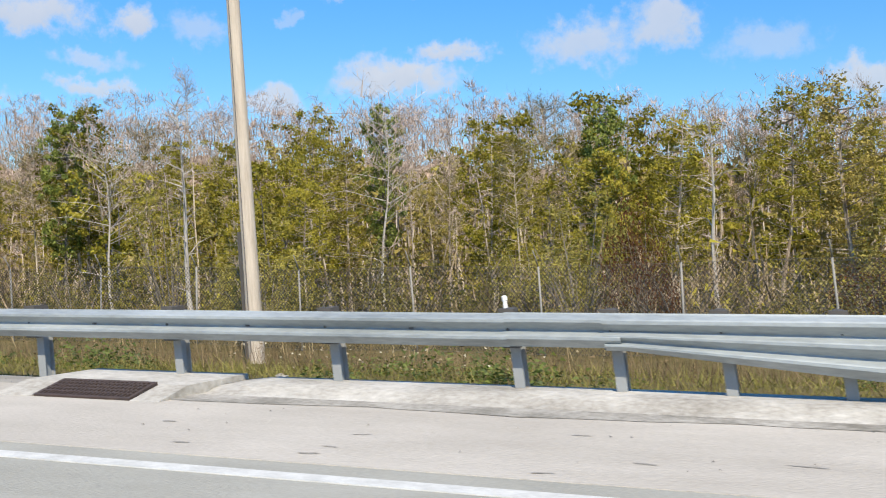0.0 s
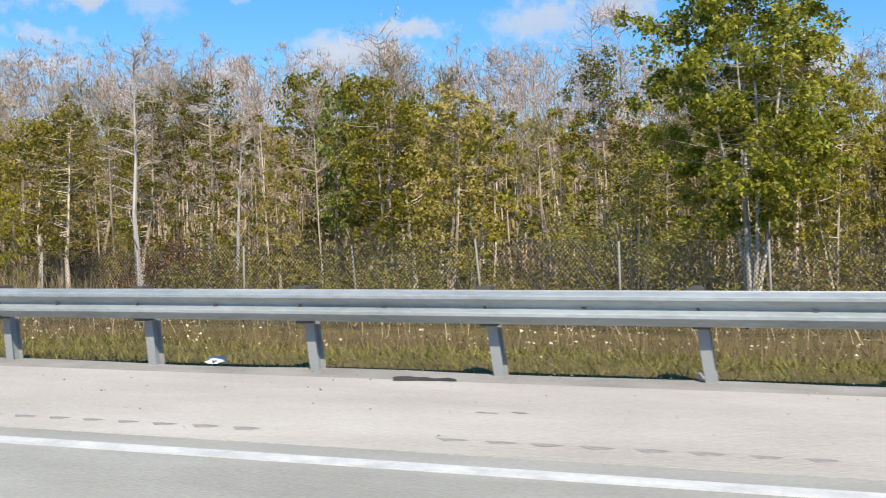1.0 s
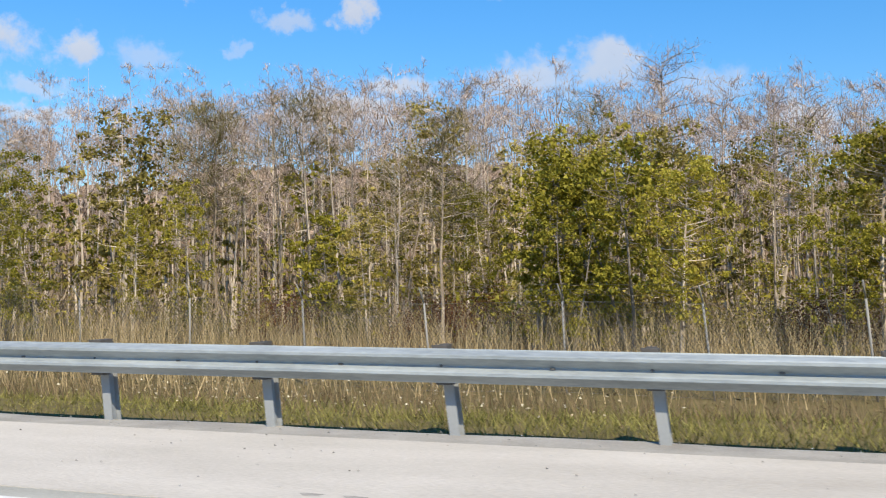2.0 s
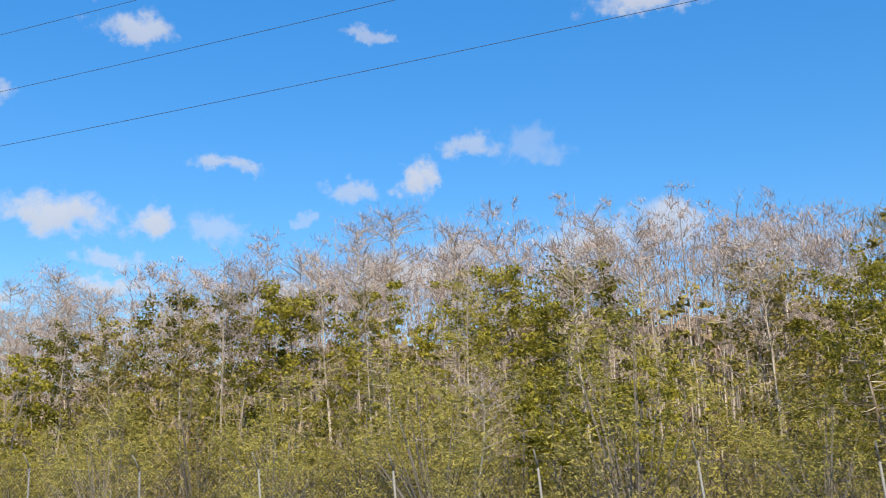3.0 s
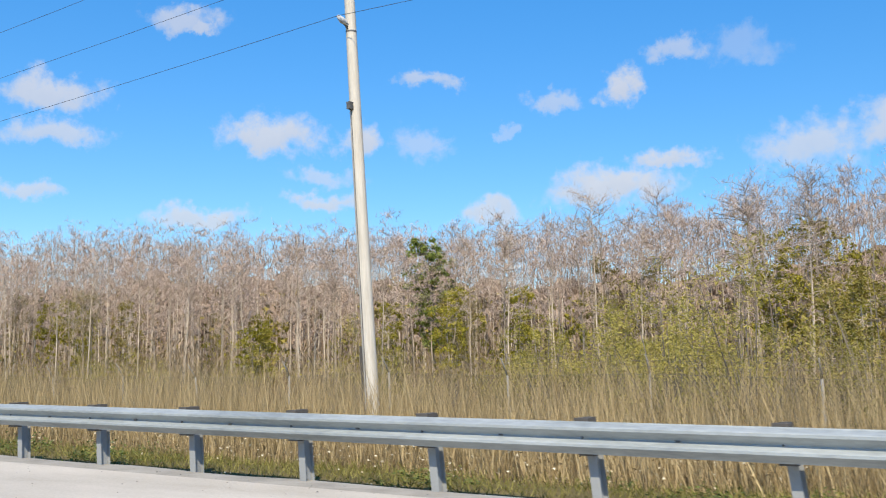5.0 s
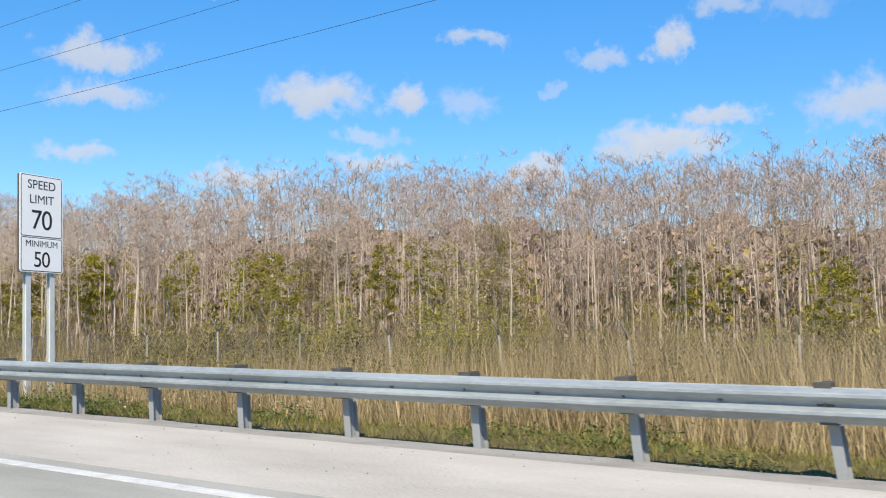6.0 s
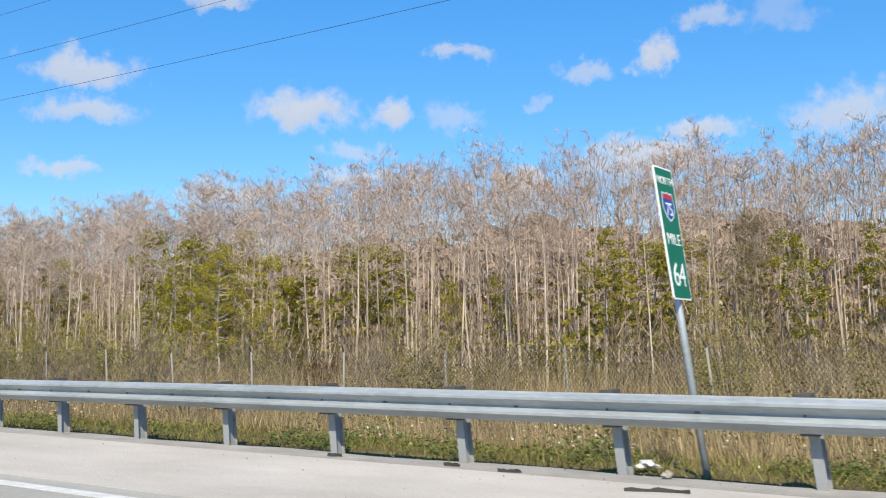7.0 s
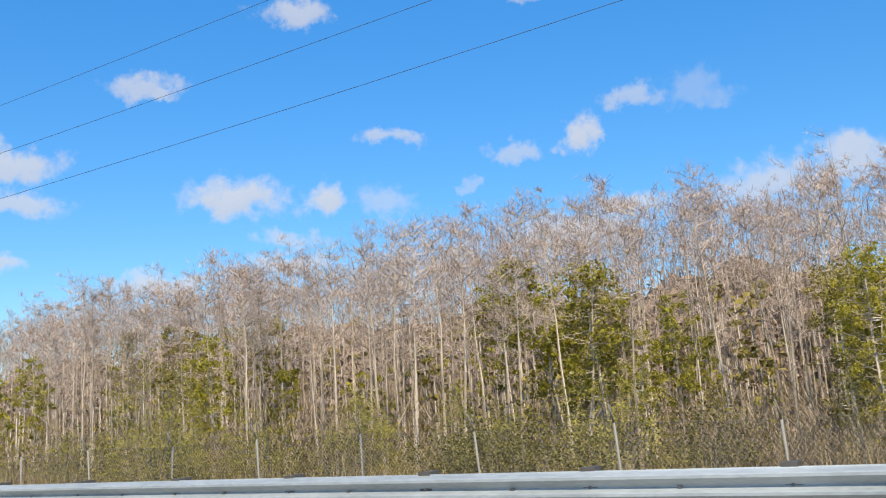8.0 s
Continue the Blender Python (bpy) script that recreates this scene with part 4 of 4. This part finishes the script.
def build_woods():
    # trees that mark a place
    plant("bigtree", -36.5, 23.4, 1.0, 1.0)
    plant("snag", -52.15, 22.7, 1.0, 1.0)
    plant("snag", -20.7, 24.6, .95, 1.0)
    plant("spread", -24.9, 26.2, 1.0, 1.0)
    plant("spread", -17.0, 30.0, 1.1, 1.1)
    plant("darktree", -206.2, 60, 1.0, 1.0)
    plant("rust", -160.3, 19.7, 1.05, 1.05)
    plant("brush", -158.0, 19.9, 1.05, 1.0)
    plant("brush", -156.9, 20.4, 1.15, 1.0)
    plant("brush", -155.2, 20.6, 1.0, .95)
    plant("spread", -152.9, 20.2, .46, 1.0)
    plant("spread", -153.9, 20.8, .40, 1.0)
    plant("spread", -109.2, 25.5, .72, 1.0)
    plant("rust", -1.5, 27.0, .9, 1.0)
    plant("rust", -161.4, 20.8, .85, 1.0)
    plant("brush", -156.4, 20.6, 1.1, 1.0)
    for kind, x, y, top in (("green", -13.9, 32, 7.0), ("green", -9.7, 31, 7.2), ("feathery", -13.1, 36, 7.7), ("olive", -2.5, 32, 7.6), ("green", -29.6, 30, 8.4), ("green", -21.8, 34, 8.2),
                            ("yellow", -73.6, 33, 8.0), ("green", -74.8, 34, 7.6), ("yellow", -72.2, 32, 7.0), ("yellow", -75.6, 32.4, 6.6), ("yellow", -74.0, 31.2, 5.0), ("feathery", -79.6, 35, 9.0), ("yellow", -66.1, 31, 4.0), ("yellow", -64.0, 31, 3.8), ("olive", -64.5, 34, 7.7),
                            ("feathery", -50.2, 36, 9.4), ("feathery", -57.8, 34, 8.7), ("green", -114.1, 36, 9.9), ("green", -119.3, 34, 9.3), ("olive", -101.7, 33, 8.7), ("yellow", -105.0, 25.5, 4.4),
                            ("green", -121.3, 34, 9.4), ("green", -126.7, 34, 9.3), ("olive", -128.3, 33, 8.6), ("olive", -124.4, 33, 8.2), ("green", -130.5, 34, 8.3), ("green", -140.2, 24.4, 5.6), ("green", -142.0, 25.2, 4.6),
                            ("cypress", -120.2, 40, 13.5), ("cypress", -118.1, 38, 13.2), ("airy", -154.5, 38, 8.6), ("willow", -143.5, 32, 7.4), ("willow", -145.5, 31, 6.4), ("willow", -141.5, 31, 6.6), ("willow", -147, 33, 7), ("willow", -143, 29, 5.6), ("willow", -140, 33, 7), ("willow", -148.5, 30, 5.2), ("green", -144.2, 27.2, 4.3),
                            ("green", -135.4, 28, 7.8), ("green", -133.6, 29, 7.0), ("green", -134.6, 27, 6.6), ("green", -136.4, 29.5, 7.4), ("green", -132.4, 27.6, 5.8), ("airy", -179.5, 50, 10.2), ("airy", -283.6, 46, 10.4), ("airy", -271.5, 49, 9.5), ("airy", -291.5, 52, 12.2), ("airy", -269.1, 48, 9.3),
                            ("airy", -309.4, 51, 11.2), ("airy", -288.1, 51.9, 12.2), ("airy", -268.8, 36.5, 7.3), ("airy", -316.5, 48, 11.2), ("airy", -321.3, 60, 12.6)):
        plant(kind, x, y, top=top)
    for kind, x, y, top in (("green", -109.4, 33.0, 9.0), ("green", -115.4, 33.0, 9.1), ("green", -98.1, 29.0, 7.4), ("green", -99.1, 27.0, 5.7), ("olive", -97.3, 30.0, 7.3), ("green", -94.4, 31.0, 7.8),
                            ("yellow", -107.1, 25.5, 4.0), ("green", -92.7, 27.0, 5.6), ("yellow", -163.0, 29.0, 4.6), ("green", -162.4, 52.0, 11.7), ("green", -160.0, 50.0, 10.7), ("green", -167.0, 46.0, 7.7),
                            ("olive", -153.6, 30.0, 4.0), ("olive", -154.1, 28.0, 3.5), ("airy", -177.3, 55.0, 11.2), ("cypress", -40.6, 33.0, 9.7), ("cypress", -49.1, 33.0, 9.9), ("cypress", -42.1, 35.0, 9.6),
                            ("cypress", -61.8, 36.0, 11.1), ("cypress", -71.8, 40.0, 12.2), ("cypress", -80.9, 42.0, 12.5), ("cypress", -87.0, 42.0, 12.5), ("cypress", -66.5, 40.0, 10.6), ("airy", -284.1, 44.0, 11.3),
                            ("airy", -282.5, 43.0, 10.2), ("willow", -282.6, 33.0, 4.3), ("brush", -288.7, 31.0, 2.3), ("green", -267.8, 33.0, 6.7), ("olive", -268.9, 34.0, 6.6), ("brush", -280.0, 34.0, 3.3),
                            ("brush", -277.3, 34.0, 2.7)):
        plant(kind, x, y, top=top)
    # the near rows, tree by tree
    x = 12.0
    while x > -325:
        f = share(x)
        for row in range(3):
            y = edge(x) + row * 5.5 + random.uniform(-2.2, 2.2)
            mound = 1.0 if -140 < x < -85 else 0.0
            w_green, w_olive, w_yellow = (.40 - .30 * f) * (1 - .5 * mound), (.46 - .40 * f), (.20 - .17 * f) * (row < 2)
            f = max(f, .48) if -96 < x < -56 else max(f, .92) if -109 < x < -100.5 else f
            kind = random.choices(("cypress", "green" if f < .7 else "airy", "olive", "yellow", "feathery"), (.13 + .6 * f + .08 * row, w_green, w_olive * .55, w_yellow, w_olive * .75))[0]
            top = canopy(x, y) * (random.uniform(.78, 1.0) if kind == "cypress" else random.uniform(.48, .95) if f < .6 else random.uniform(.42, .72))
            plant(kind, x + random.uniform(-1.3, 1.3), y, top=top)
        x -= 2.75 if f < .5 else 2.4
    # bushes along the foot of the wood
    x = 11.0
    while x > -312:
        f = share(x)
        wil = 1.0 if -140 < x < -94 else (.30 if x > -78 else .22)
        y = random.uniform(22.4, max(28.0, edge(x) - 1)) if x > -56 or x < -94 else edge(x) + random.uniform(-2.5, 2)
        kind = random.choices(("willow", "brush", "twiggy", "rust"), (wil, .75, (.08 if x > -96 else .30) + .3 * f, .035))[0]
        plant(kind, x, y, random.uniform(.7, 1.15), random.uniform(.85, 1.1))
        x -= random.uniform(1.25, 1.75)
    x = -95.0
    while x > -142:
        plant("willow", x, random.uniform(22.8, 30), random.uniform(.85, 1.4), random.uniform(.85, 1.05))
        x -= random.uniform(1.0, 1.9)
    for x, y, top in ((-186, 36, 4.2), (-184.2, 35, 4.7), (-182.6, 36.5, 5.0), (-181, 35, 4.8), (-179.6, 36, 4.9), (-178, 34.6, 4.6), (-176.6, 36, 4.3), (-183.4, 33.6, 3.8), (-180.2, 33, 3.8)):
        plant("willow", x, y, top=top)
    for x, y, top in ((-176, 45, 6.2), (-174, 44, 6.6), (-172, 45.5, 6.4), (-170, 44, 6.0)):
        plant("olive", x, y, top=top)
    for x in range(-178, -140, 4):
        plant("willow", x + random.uniform(-1.2, 1.2), random.uniform(24, 31), random.uniform(.95, 1.35), random.uniform(.9, 1.1))
    x = -150.0
    while x > -305:
        plant(random.choices(("twiggy", "brush", "willow"), (.41, .47, .12))[0], x, random.uniform(19.5, edge(x) + 2), random.uniform(.6, 1.1), random.uniform(.8, 1.1))
        x -= random.uniform(.9, 1.5)
    x = -203.0
    while x > -262:
        plant(random.choice(("brush", "brush", "twiggy")), x, random.uniform(14.6, 17.2), random.uniform(.55, .85), random.uniform(.7, .95))
        x -= random.uniform(1.4, 3.4)
    for i in range(70):
        plant("weed", random.uniform(-250, -160), EDGE_Y + random.uniform(.35, 1.5), random.uniform(.6, 1.1), random.uniform(.5, .8))
    for i in range(60):
        plant("weed", random.uniform(-16, 2) if i < 16 else random.uniform(-245, -205) if i < 34 else random.uniform(-330, 10), random.uniform(EDGE_Y + .5, EDGE_Y + 2.6), random.uniform(.6, 1.2), random.uniform(.7, 1.1))
    # single trees and shrubs that stand out of the rows
    plant("rust", -7.4, 24.4, .46, 2.9)
    for x, y, size in ((-229.1, 21.8, .95), (-226.2, 22.6, 1.05), (-225.0, 22.2, 1.2), (-223.9, 22.8, 1.15)):
        plant("brush", x, y, size, 1.0)
    for kind, x, y, top in (("darktree", -9.3, 29.0, 6.1), ("snag", -6.0, 27.5, 6.4), ("green", -4.7, 31.0, 6.6), ("green", -13.2, 30.0, 6.4),
                            ("green", -35.6, 28.0, 7.8), ("green", -34.6, 25.6, 4.9), ("darktree", -29.6, 29.0, 7.3), ("yellow", -31.5, 27.0, 4.9), ("cypress", -27.3, 34.0, 9.4), ("darktree", -19.3, 35.0, 7.5),
                            ("green", -17.7, 26.0, 4.0), ("green", -40.8, 29.0, 7.0), ("willow", -39.4, 26.0, 4.2), ("airy", -50.1, 36.0, 9.3), ("darktree", -51.8, 34.0, 7.2), ("green", -70.5, 30.0, 6.3),
                            ("olive", -61.6, 31.0, 7.7), ("green", -59.8, 33.0, 7.8), ("snag", -54.4, 31.0, 6.9), ("yellow", -62.9, 28.0, 3.9), ("green", -64.8, 33.0, 7.8)):
        plant(kind, x, y, top=top)


def build_far_woods():
    """The deep of the forest: too many trees to count."""
    c = Cloud()
    n = 0
    for y in np.arange(36, 78, 4.0):
        x = 18.0
        while x > -400:
            f = share(x)
            xx, yy = x + RNG.uniform(-1.6, 1.6), y + RNG.uniform(-1.6, 1.6)
            if -1.4 * yy - 268 < xx < 14 and yy > edge(xx) + 9:
                h = canopy(xx, yy) * (RNG.uniform(.74, .98) if RNG.uniform() < .9 else RNG.uniform(1.0, 1.07))
                at = np.array((xx, yy, -.8))
                u = RNG.uniform()
                if u < .36 + .57 * f or yy > 66 and u < .8:
                    grow_bare(c, c, at, h, RNG.uniform(1.5, 2.3), 17, 26, 4, 0, 1, low=.32, thick=.72, gens=2, twig=1.75, flat=RNG.uniform())
                else:
                    grow_leafy(c, c, at, h * (RNG.uniform(.66, .90) if f < .5 else RNG.uniform(.40, .72)), RNG.uniform(1.5, 2.1), 20, 15, .19, 4, 0, 2 if RNG.uniform() < .5 else 3, low=.25)
            x -= 3.6 - .6 * f
    for k in range(1500):                               # low growth between the trunks
        xx = RNG.uniform(-375, 30)
        yy = RNG.uniform(edge(xx) - 3, 76)
        at = np.array((xx, yy, -.8))
        slot = RNG.choice([2, 3, 4, 1], p=[.16, .42, .2, .22] if share(xx) < .5 else [.07, .22, .11, .60])
        n, tall = 95, canopy(xx, yy) * RNG.uniform(.12, .34)
        p = at + RNG.normal(size=(n, 3)) * (1.1, 1.1, tall * .3) + (0, 0, tall * .55)
        # low twigs take the tone with shade in its colour
        if slot == 1:
            e = RNG.normal(size=(n, 3)) * (.6, .6, .5) + (0, 0, .9)
            c.blades(p, p + e * .8, np.full(n, .03), 6)
        else:
            c.leaves(p, .13, slot)
    n = 30000                                           # the closed depth of the wood
    x, y, u = RNG.uniform(-418, 22, n), RNG.uniform(82, 100, n), RNG.uniform(0, .62, n)
    x = np.sort(x)
    top = np.array([canopy(a, 80) for a in x[::40]]).repeat(40)[:n]
    p = np.stack([x, y, -.8 + top * u], 1)
    k = RNG.uniform(size=(62000, 1))
    q = np.stack([RNG.uniform(-425, 22, 62000), RNG.uniform(84, 101, 62000), np.full(62000, -.8)], 1)
    q[:, 2] += np.interp(q[:, 0], x, top) * RNG.uniform(.05, .86, 62000)
    c.blades(q, q + RNG.normal(size=(62000, 3)) * (.5, .5, .3) + (0, 0, 1.3), .03 + .05 * k[:, 0], 5)
    leafy = RNG.uniform(0, 1, n) > np.clip((-x - 60) / 110, 0, .85)
    c.leaves(p[leafy], .48, 3)
    c.leaves(p[~leafy], .44, 5)
    for y in (88, 93, 98):
        x = 20.0
        while x > -425:
            grow_bare(c, c, np.array((x, y + RNG.uniform(-2, 2), -.8)), canopy(x, 80) * RNG.uniform(.92, 1.08), RNG.uniform(2.0, 2.9), 16, 13, 4, 0, 1, low=.32, thick=.6, gens=2, twig=2.9)
            x -= RNG.uniform(1.3, 2.3)
    n = 1300
    x, y = RNG.uniform(-430, 22, n), RNG.uniform(80, 100, n)
    b = np.stack([x, y, np.full(n, -.8)], 1)
    c.blades(b, b + np.stack([RNG.normal(0, .3, n), RNG.normal(0, .3, n), RNG.uniform(10, 15, n)], 1), RNG.uniform(.06, .10, n), 0)
    g = Geo()                                           # the last dark mass behind all the trunks
    xs_ = np.arange(-440, 60, .7)
    for x in xs_:
        tall = canopy(x, 80) * (.67 + .04 * math.sin(x * .23) + .03 * math.sin(x * .71 + 1)) + random.uniform(-.35, .35)
        for k in range(9):
            z = -1.2 + (tall + 1.2) * k / 8
            g.v.append((x + random.uniform(-.4, .4), 103 + 1.2 * math.sin(x * .4 + k) + random.uniform(-.9, .9) + .12 * z, z + random.uniform(-.3, .3)))
    for i in range(len(xs_) - 1):
        for k in range(8):
            g.f.append((i * 9 + k, (i + 1) * 9 + k, (i + 1) * 9 + k + 1, i * 9 + k + 1))
    tagged(new("backdrop", g.mesh("backdrop", FAR_MASS)), "dim brown mass of distant swamp forest", "forest", kind="structure")
    tagged(new("far_woods", c.mesh("far_woods", [BARK_PALE, TWIG, LEAF, LEAF_OLIVE, LEAF_YELLOW, THICKET, SHADED_TWIG])), "deep swamp forest of bare cypress and green broadleaf trees", "forest", kind="stuff")


random.seed(23)
build_woods()
build_far_woods()


def ground_z(x, y):
    d = np.maximum(0, y - EDGE_Y)
    s = np.minimum(1, d / 9.0)
    k = np.minimum(1, d / 4)
    return -.04 * np.minimum(1, d / .10) * np.maximum(0, 1 - d / 3) - 0.75 * s * s * (3 - 2 * s) + .05 * np.sin(x * .31 + y * .7) * k + .04 * np.sin(x * .83 - y * .37) * k


def build_grass():
    def field(n, y0, y1, h0, h1, width, lean, power=1.0):
        x = RNG.uniform(-315, 10, n)
        y = y0 + (y1 - y0) * RNG.uniform(0, 1, n) ** power
        patch = .55 + .45 * np.sin(x * .9 + 2 * np.sin(y * 1.3)) * np.sin(x * .37 + y * .8)
        h = RNG.uniform(h0, h1, n) * (.55 + .6 * patch)
        base = np.stack([x, y, ground_z(x, y) - .03], 1)
        tip = base + np.stack([RNG.normal(0, lean, n) * h, RNG.normal(0, lean, n) * h, h], 1)
        return base, tip, RNG.uniform(.6, 1.3, n) * width
    c = Cloud()
    c.blades(*field(150000, EDGE_Y + .16, EDGE_Y + 2.4, .05, .21, .0075, .6, 1.15))
    c.blades(*field(70000, EDGE_Y + 2.0, EDGE_Y + 6.0, .08, .28, .010, .6))
    tagged(new("verge_grass", c.mesh("verge_grass", [GRASS])), "short olive grass on the verge", "grass", kind="stuff")
    c = Cloud()
    base, tip, wide = field(80000, EDGE_Y + 1.2, EDGE_Y + 9.5, .25, .72, .0048, .34, .8)
    c.blades(base, tip, wide)
    c.leaves(tip[::4], .035, 0, .35)
    tagged(new("dry_weeds", c.mesh("dry_weeds", [DRY])), "tan dry weed stalks on the verge", "grass", kind="stuff")
    c = Cloud()
    n = 190000
    x, y = RNG.uniform(-320, 10, n), RNG.uniform(14.5, 42, n) ** 1.0
    want = np.where(x < -150, np.interp(-x, [215, 255], [1.0, .6]), np.where((x < -54) & (x > -100), 1.0, .16))
    thick = want * (.55 + .45 * np.sin(x * .21 + y * .35) * np.sin(x * .083 + 1.0))
    rim = np.interp(-x, [-e[0] for e in EDGE], [e[1] for e in EDGE])
    keep = (RNG.uniform(0, 1, n) < thick) & (y < rim) & ((y > 17.5) | (x < -150))
    x, y = x[keep], y[keep]
    n = len(x)
    h = RNG.uniform(.7, 2.1, n) * np.interp(-x, [60, 70, 150, 165, 215, 248], [.75, 1.0, 1.0, 1.4, 1.2, .85])
    base = np.stack([x, y, ground_z(x, y) - .05], 1)
    tip = base + np.stack([RNG.normal(0, .24, n) * h, RNG.normal(0, .24, n) * h, h], 1)
    c.blades(base, tip, RNG.uniform(.007, .017, n))
    n = 54000                                           # a tall stand before the fence
    x, y = RNG.uniform(-262, -150, n), RNG.uniform(12.3, 17.4, n)
    h = RNG.uniform(.8, 2.15, n) * np.interp(-x, [150, 160, 205, 225, 262], [.6, 1.2, 1.15, .5, .3]) * (.55 + .45 * np.clip((y - 12.5) / 3, 0, 1))
    base = np.stack([x, y, ground_z(x, y) - .05], 1)
    tip = base + np.stack([RNG.normal(0, .2, n) * h, RNG.normal(0, .2, n) * h, h], 1)
    c.blades(base, tip, RNG.uniform(.006, .013, n))
    tagged(new("tall_reeds", c.mesh("tall_reeds", [REED])), "tall straw-coloured reeds and sawgrass by the fence", "reeds", kind="stuff")
    c = Cloud()
    n = 20000
    x, y = RNG.uniform(-345, 30, n), EDGE_Y + .4 + 5.5 * RNG.uniform(0, 1, n) ** 1.6
    keep = np.sin(x * .5 + np.sin(y)) + np.sin(x * .13) > -.1
    x, y = x[keep], y[keep]
    p = np.stack([x, y, ground_z(x, y) + RNG.uniform(.12, .5, len(x))], 1)
    c.leaves(p, .016, 0, .9)
    tagged(new("wild_flowers", c.mesh("wild_flowers", [FLOWER])), "scattered small whitish wild flowers", "flowers", kind="stuff")


build_grass()


# ---------------------------------------------------------------- litter on the shoulder
def scrap(x, y, length, width, turn, mat, name, label):
    g = Geo()
    n = 9
    for i in range(n):
        k = i / (n - 1)
        w = width * (.35 + .65 * math.sin(math.pi * min(1, k * 1.1 + .05))) * random.uniform(.75, 1.2)
        bend = .12 * length * math.sin(k * 2.6)
        z = random.uniform(.012, .035)
        g.v += [((k - .5) * length, bend - w / 2, .006), ((k - .5) * length, bend - w * .1, z + .01), ((k - .5) * length, bend + w / 2, .007)]
    for i in range(n - 1):
        for k in range(2):
            g.f.append((i * 3 + k, (i + 1) * 3 + k, (i + 1) * 3 + k + 1, i * 3 + k + 1))
    ob = tagged(new(name, g.mesh(name, mat)), label, "litter", "litter along the shoulder")
    ob.matrix_basis = pose(x, y, .001, 0, 0, turn)


def crumple(x, y, size, mat, name, label, flat=.38):
    bm = bmesh.new()
    bmesh.ops.create_icosphere(bm, subdivisions=2, radius=size)
    for v in bm.verts:
        v.co *= 1 + .8 * (noise.noise(v.co * 14 / size * .12 + Vector((x, y, 0))))
        v.co.z = max(v.co.z * flat, -size * flat * .5)
    me = bpy.data.meshes.new(name)
    bm.to_mesh(me)
    bm.free()
    me.materials.append(mat)
    ob = tagged(new(name, me), label, "litter", "litter along the shoulder")
    ob.matrix_basis = pose(x, y, max(0, land(x, y)) + size * flat * .5 + .01, 0, 0, x * 37 % 360)


def marker_post(x, y, top):
    z = land(x, y)
    thing = tagged(new("marker_post"), "short white plastic marker post in dry grass", "marker post", "white markers along the verge")
    thing.matrix_basis = pose(x, y, z, 2, -3, 15)
    h = top - z
    part("shaft", Geo().tube([(0, 0, -.2), (0, 0, h - .05)], [.028, .028], 10).mesh("shaft", PLASTIC, True), thing)
    part("cap", Geo().tube([(0, 0, h - .06), (0, 0, h - .01), (0, 0, h)], [.034, .034, .02], 10).mesh("cap", SIGN_WHITE), thing, "white cap")


marker_post(-6.75, 12.0, .85)
marker_post(-153.57, 12.0, .85)
random.seed(5)
for x, y, l, w, a in ((-38.7, 8.5, 1.45, .2, 4), (-217.7, 8.75, .85, .14, 10), (-21.5, 8.1, .25, .06, -20), (-20.0, 8.3, .18, .05, 12), (-19.3, 7.9, .22, .07, 8), (-26.5, 8.0, .3, .05, 15), (-14.9, 6.6, .2, .08, 0), (-233.6, 8.1, 1.4, .13, 12), (-236.2, 8.72, .55, .1, -8), (-237.9, 8.75, .5, .1, 5), (-235.4, 8.6, .65, .1, 4), (-56, 8.5, .16, .08, 0), (-54.2, 8.4, .12, .09, 40)):
    scrap(x, y, l * .4, w * .42, a, RUBBER, "tyre_scrap", "curled black tyre scrap on pale asphalt")
for x, y, r in ((-41.3, 9.25, .10), (-234.4, 9.7, .13), (-59.6, 9.1, .13)):
    crumple(x, y, r, PLASTIC, "plastic_bag", "crumpled white plastic bag at the pavement's edge")
for x, y, r in ((-36.3, 9.12, .07), (-233.9, 9.05, .05), (-8.6, 9.5, .06)):
    crumple(x, y, r, SHOULDER_EDGE, "stone", "pale loose stone at the pavement's edge", .8)
g = Cloud()
n = 5000
px, py = RNG.uniform(-330, 12, n), EDGE_Y - 3.2 * RNG.uniform(0, 1, n) ** 2.2
p = np.stack([px, py, np.full(n, .010)], 1)
s = RNG.uniform(.004, .013, (n, 1))
tri = np.stack([p + s * (1, 0, 0), p + s * (-.5, .9, 0), p + s * (-.5, -.9, 0), p + s * (0, 0, 1.0)], 1)
g.add(np.stack([tri[:, 0], tri[:, 1], tri[:, 3], tri[:, 1], tri[:, 2], tri[:, 3], tri[:, 2], tri[:, 0], tri[:, 3]], 1).reshape(-1, 3), 3)
tagged(new("grit", g.mesh("grit", [GRIT])), "scattered dark grit on the shoulder", "gravel", kind="stuff")
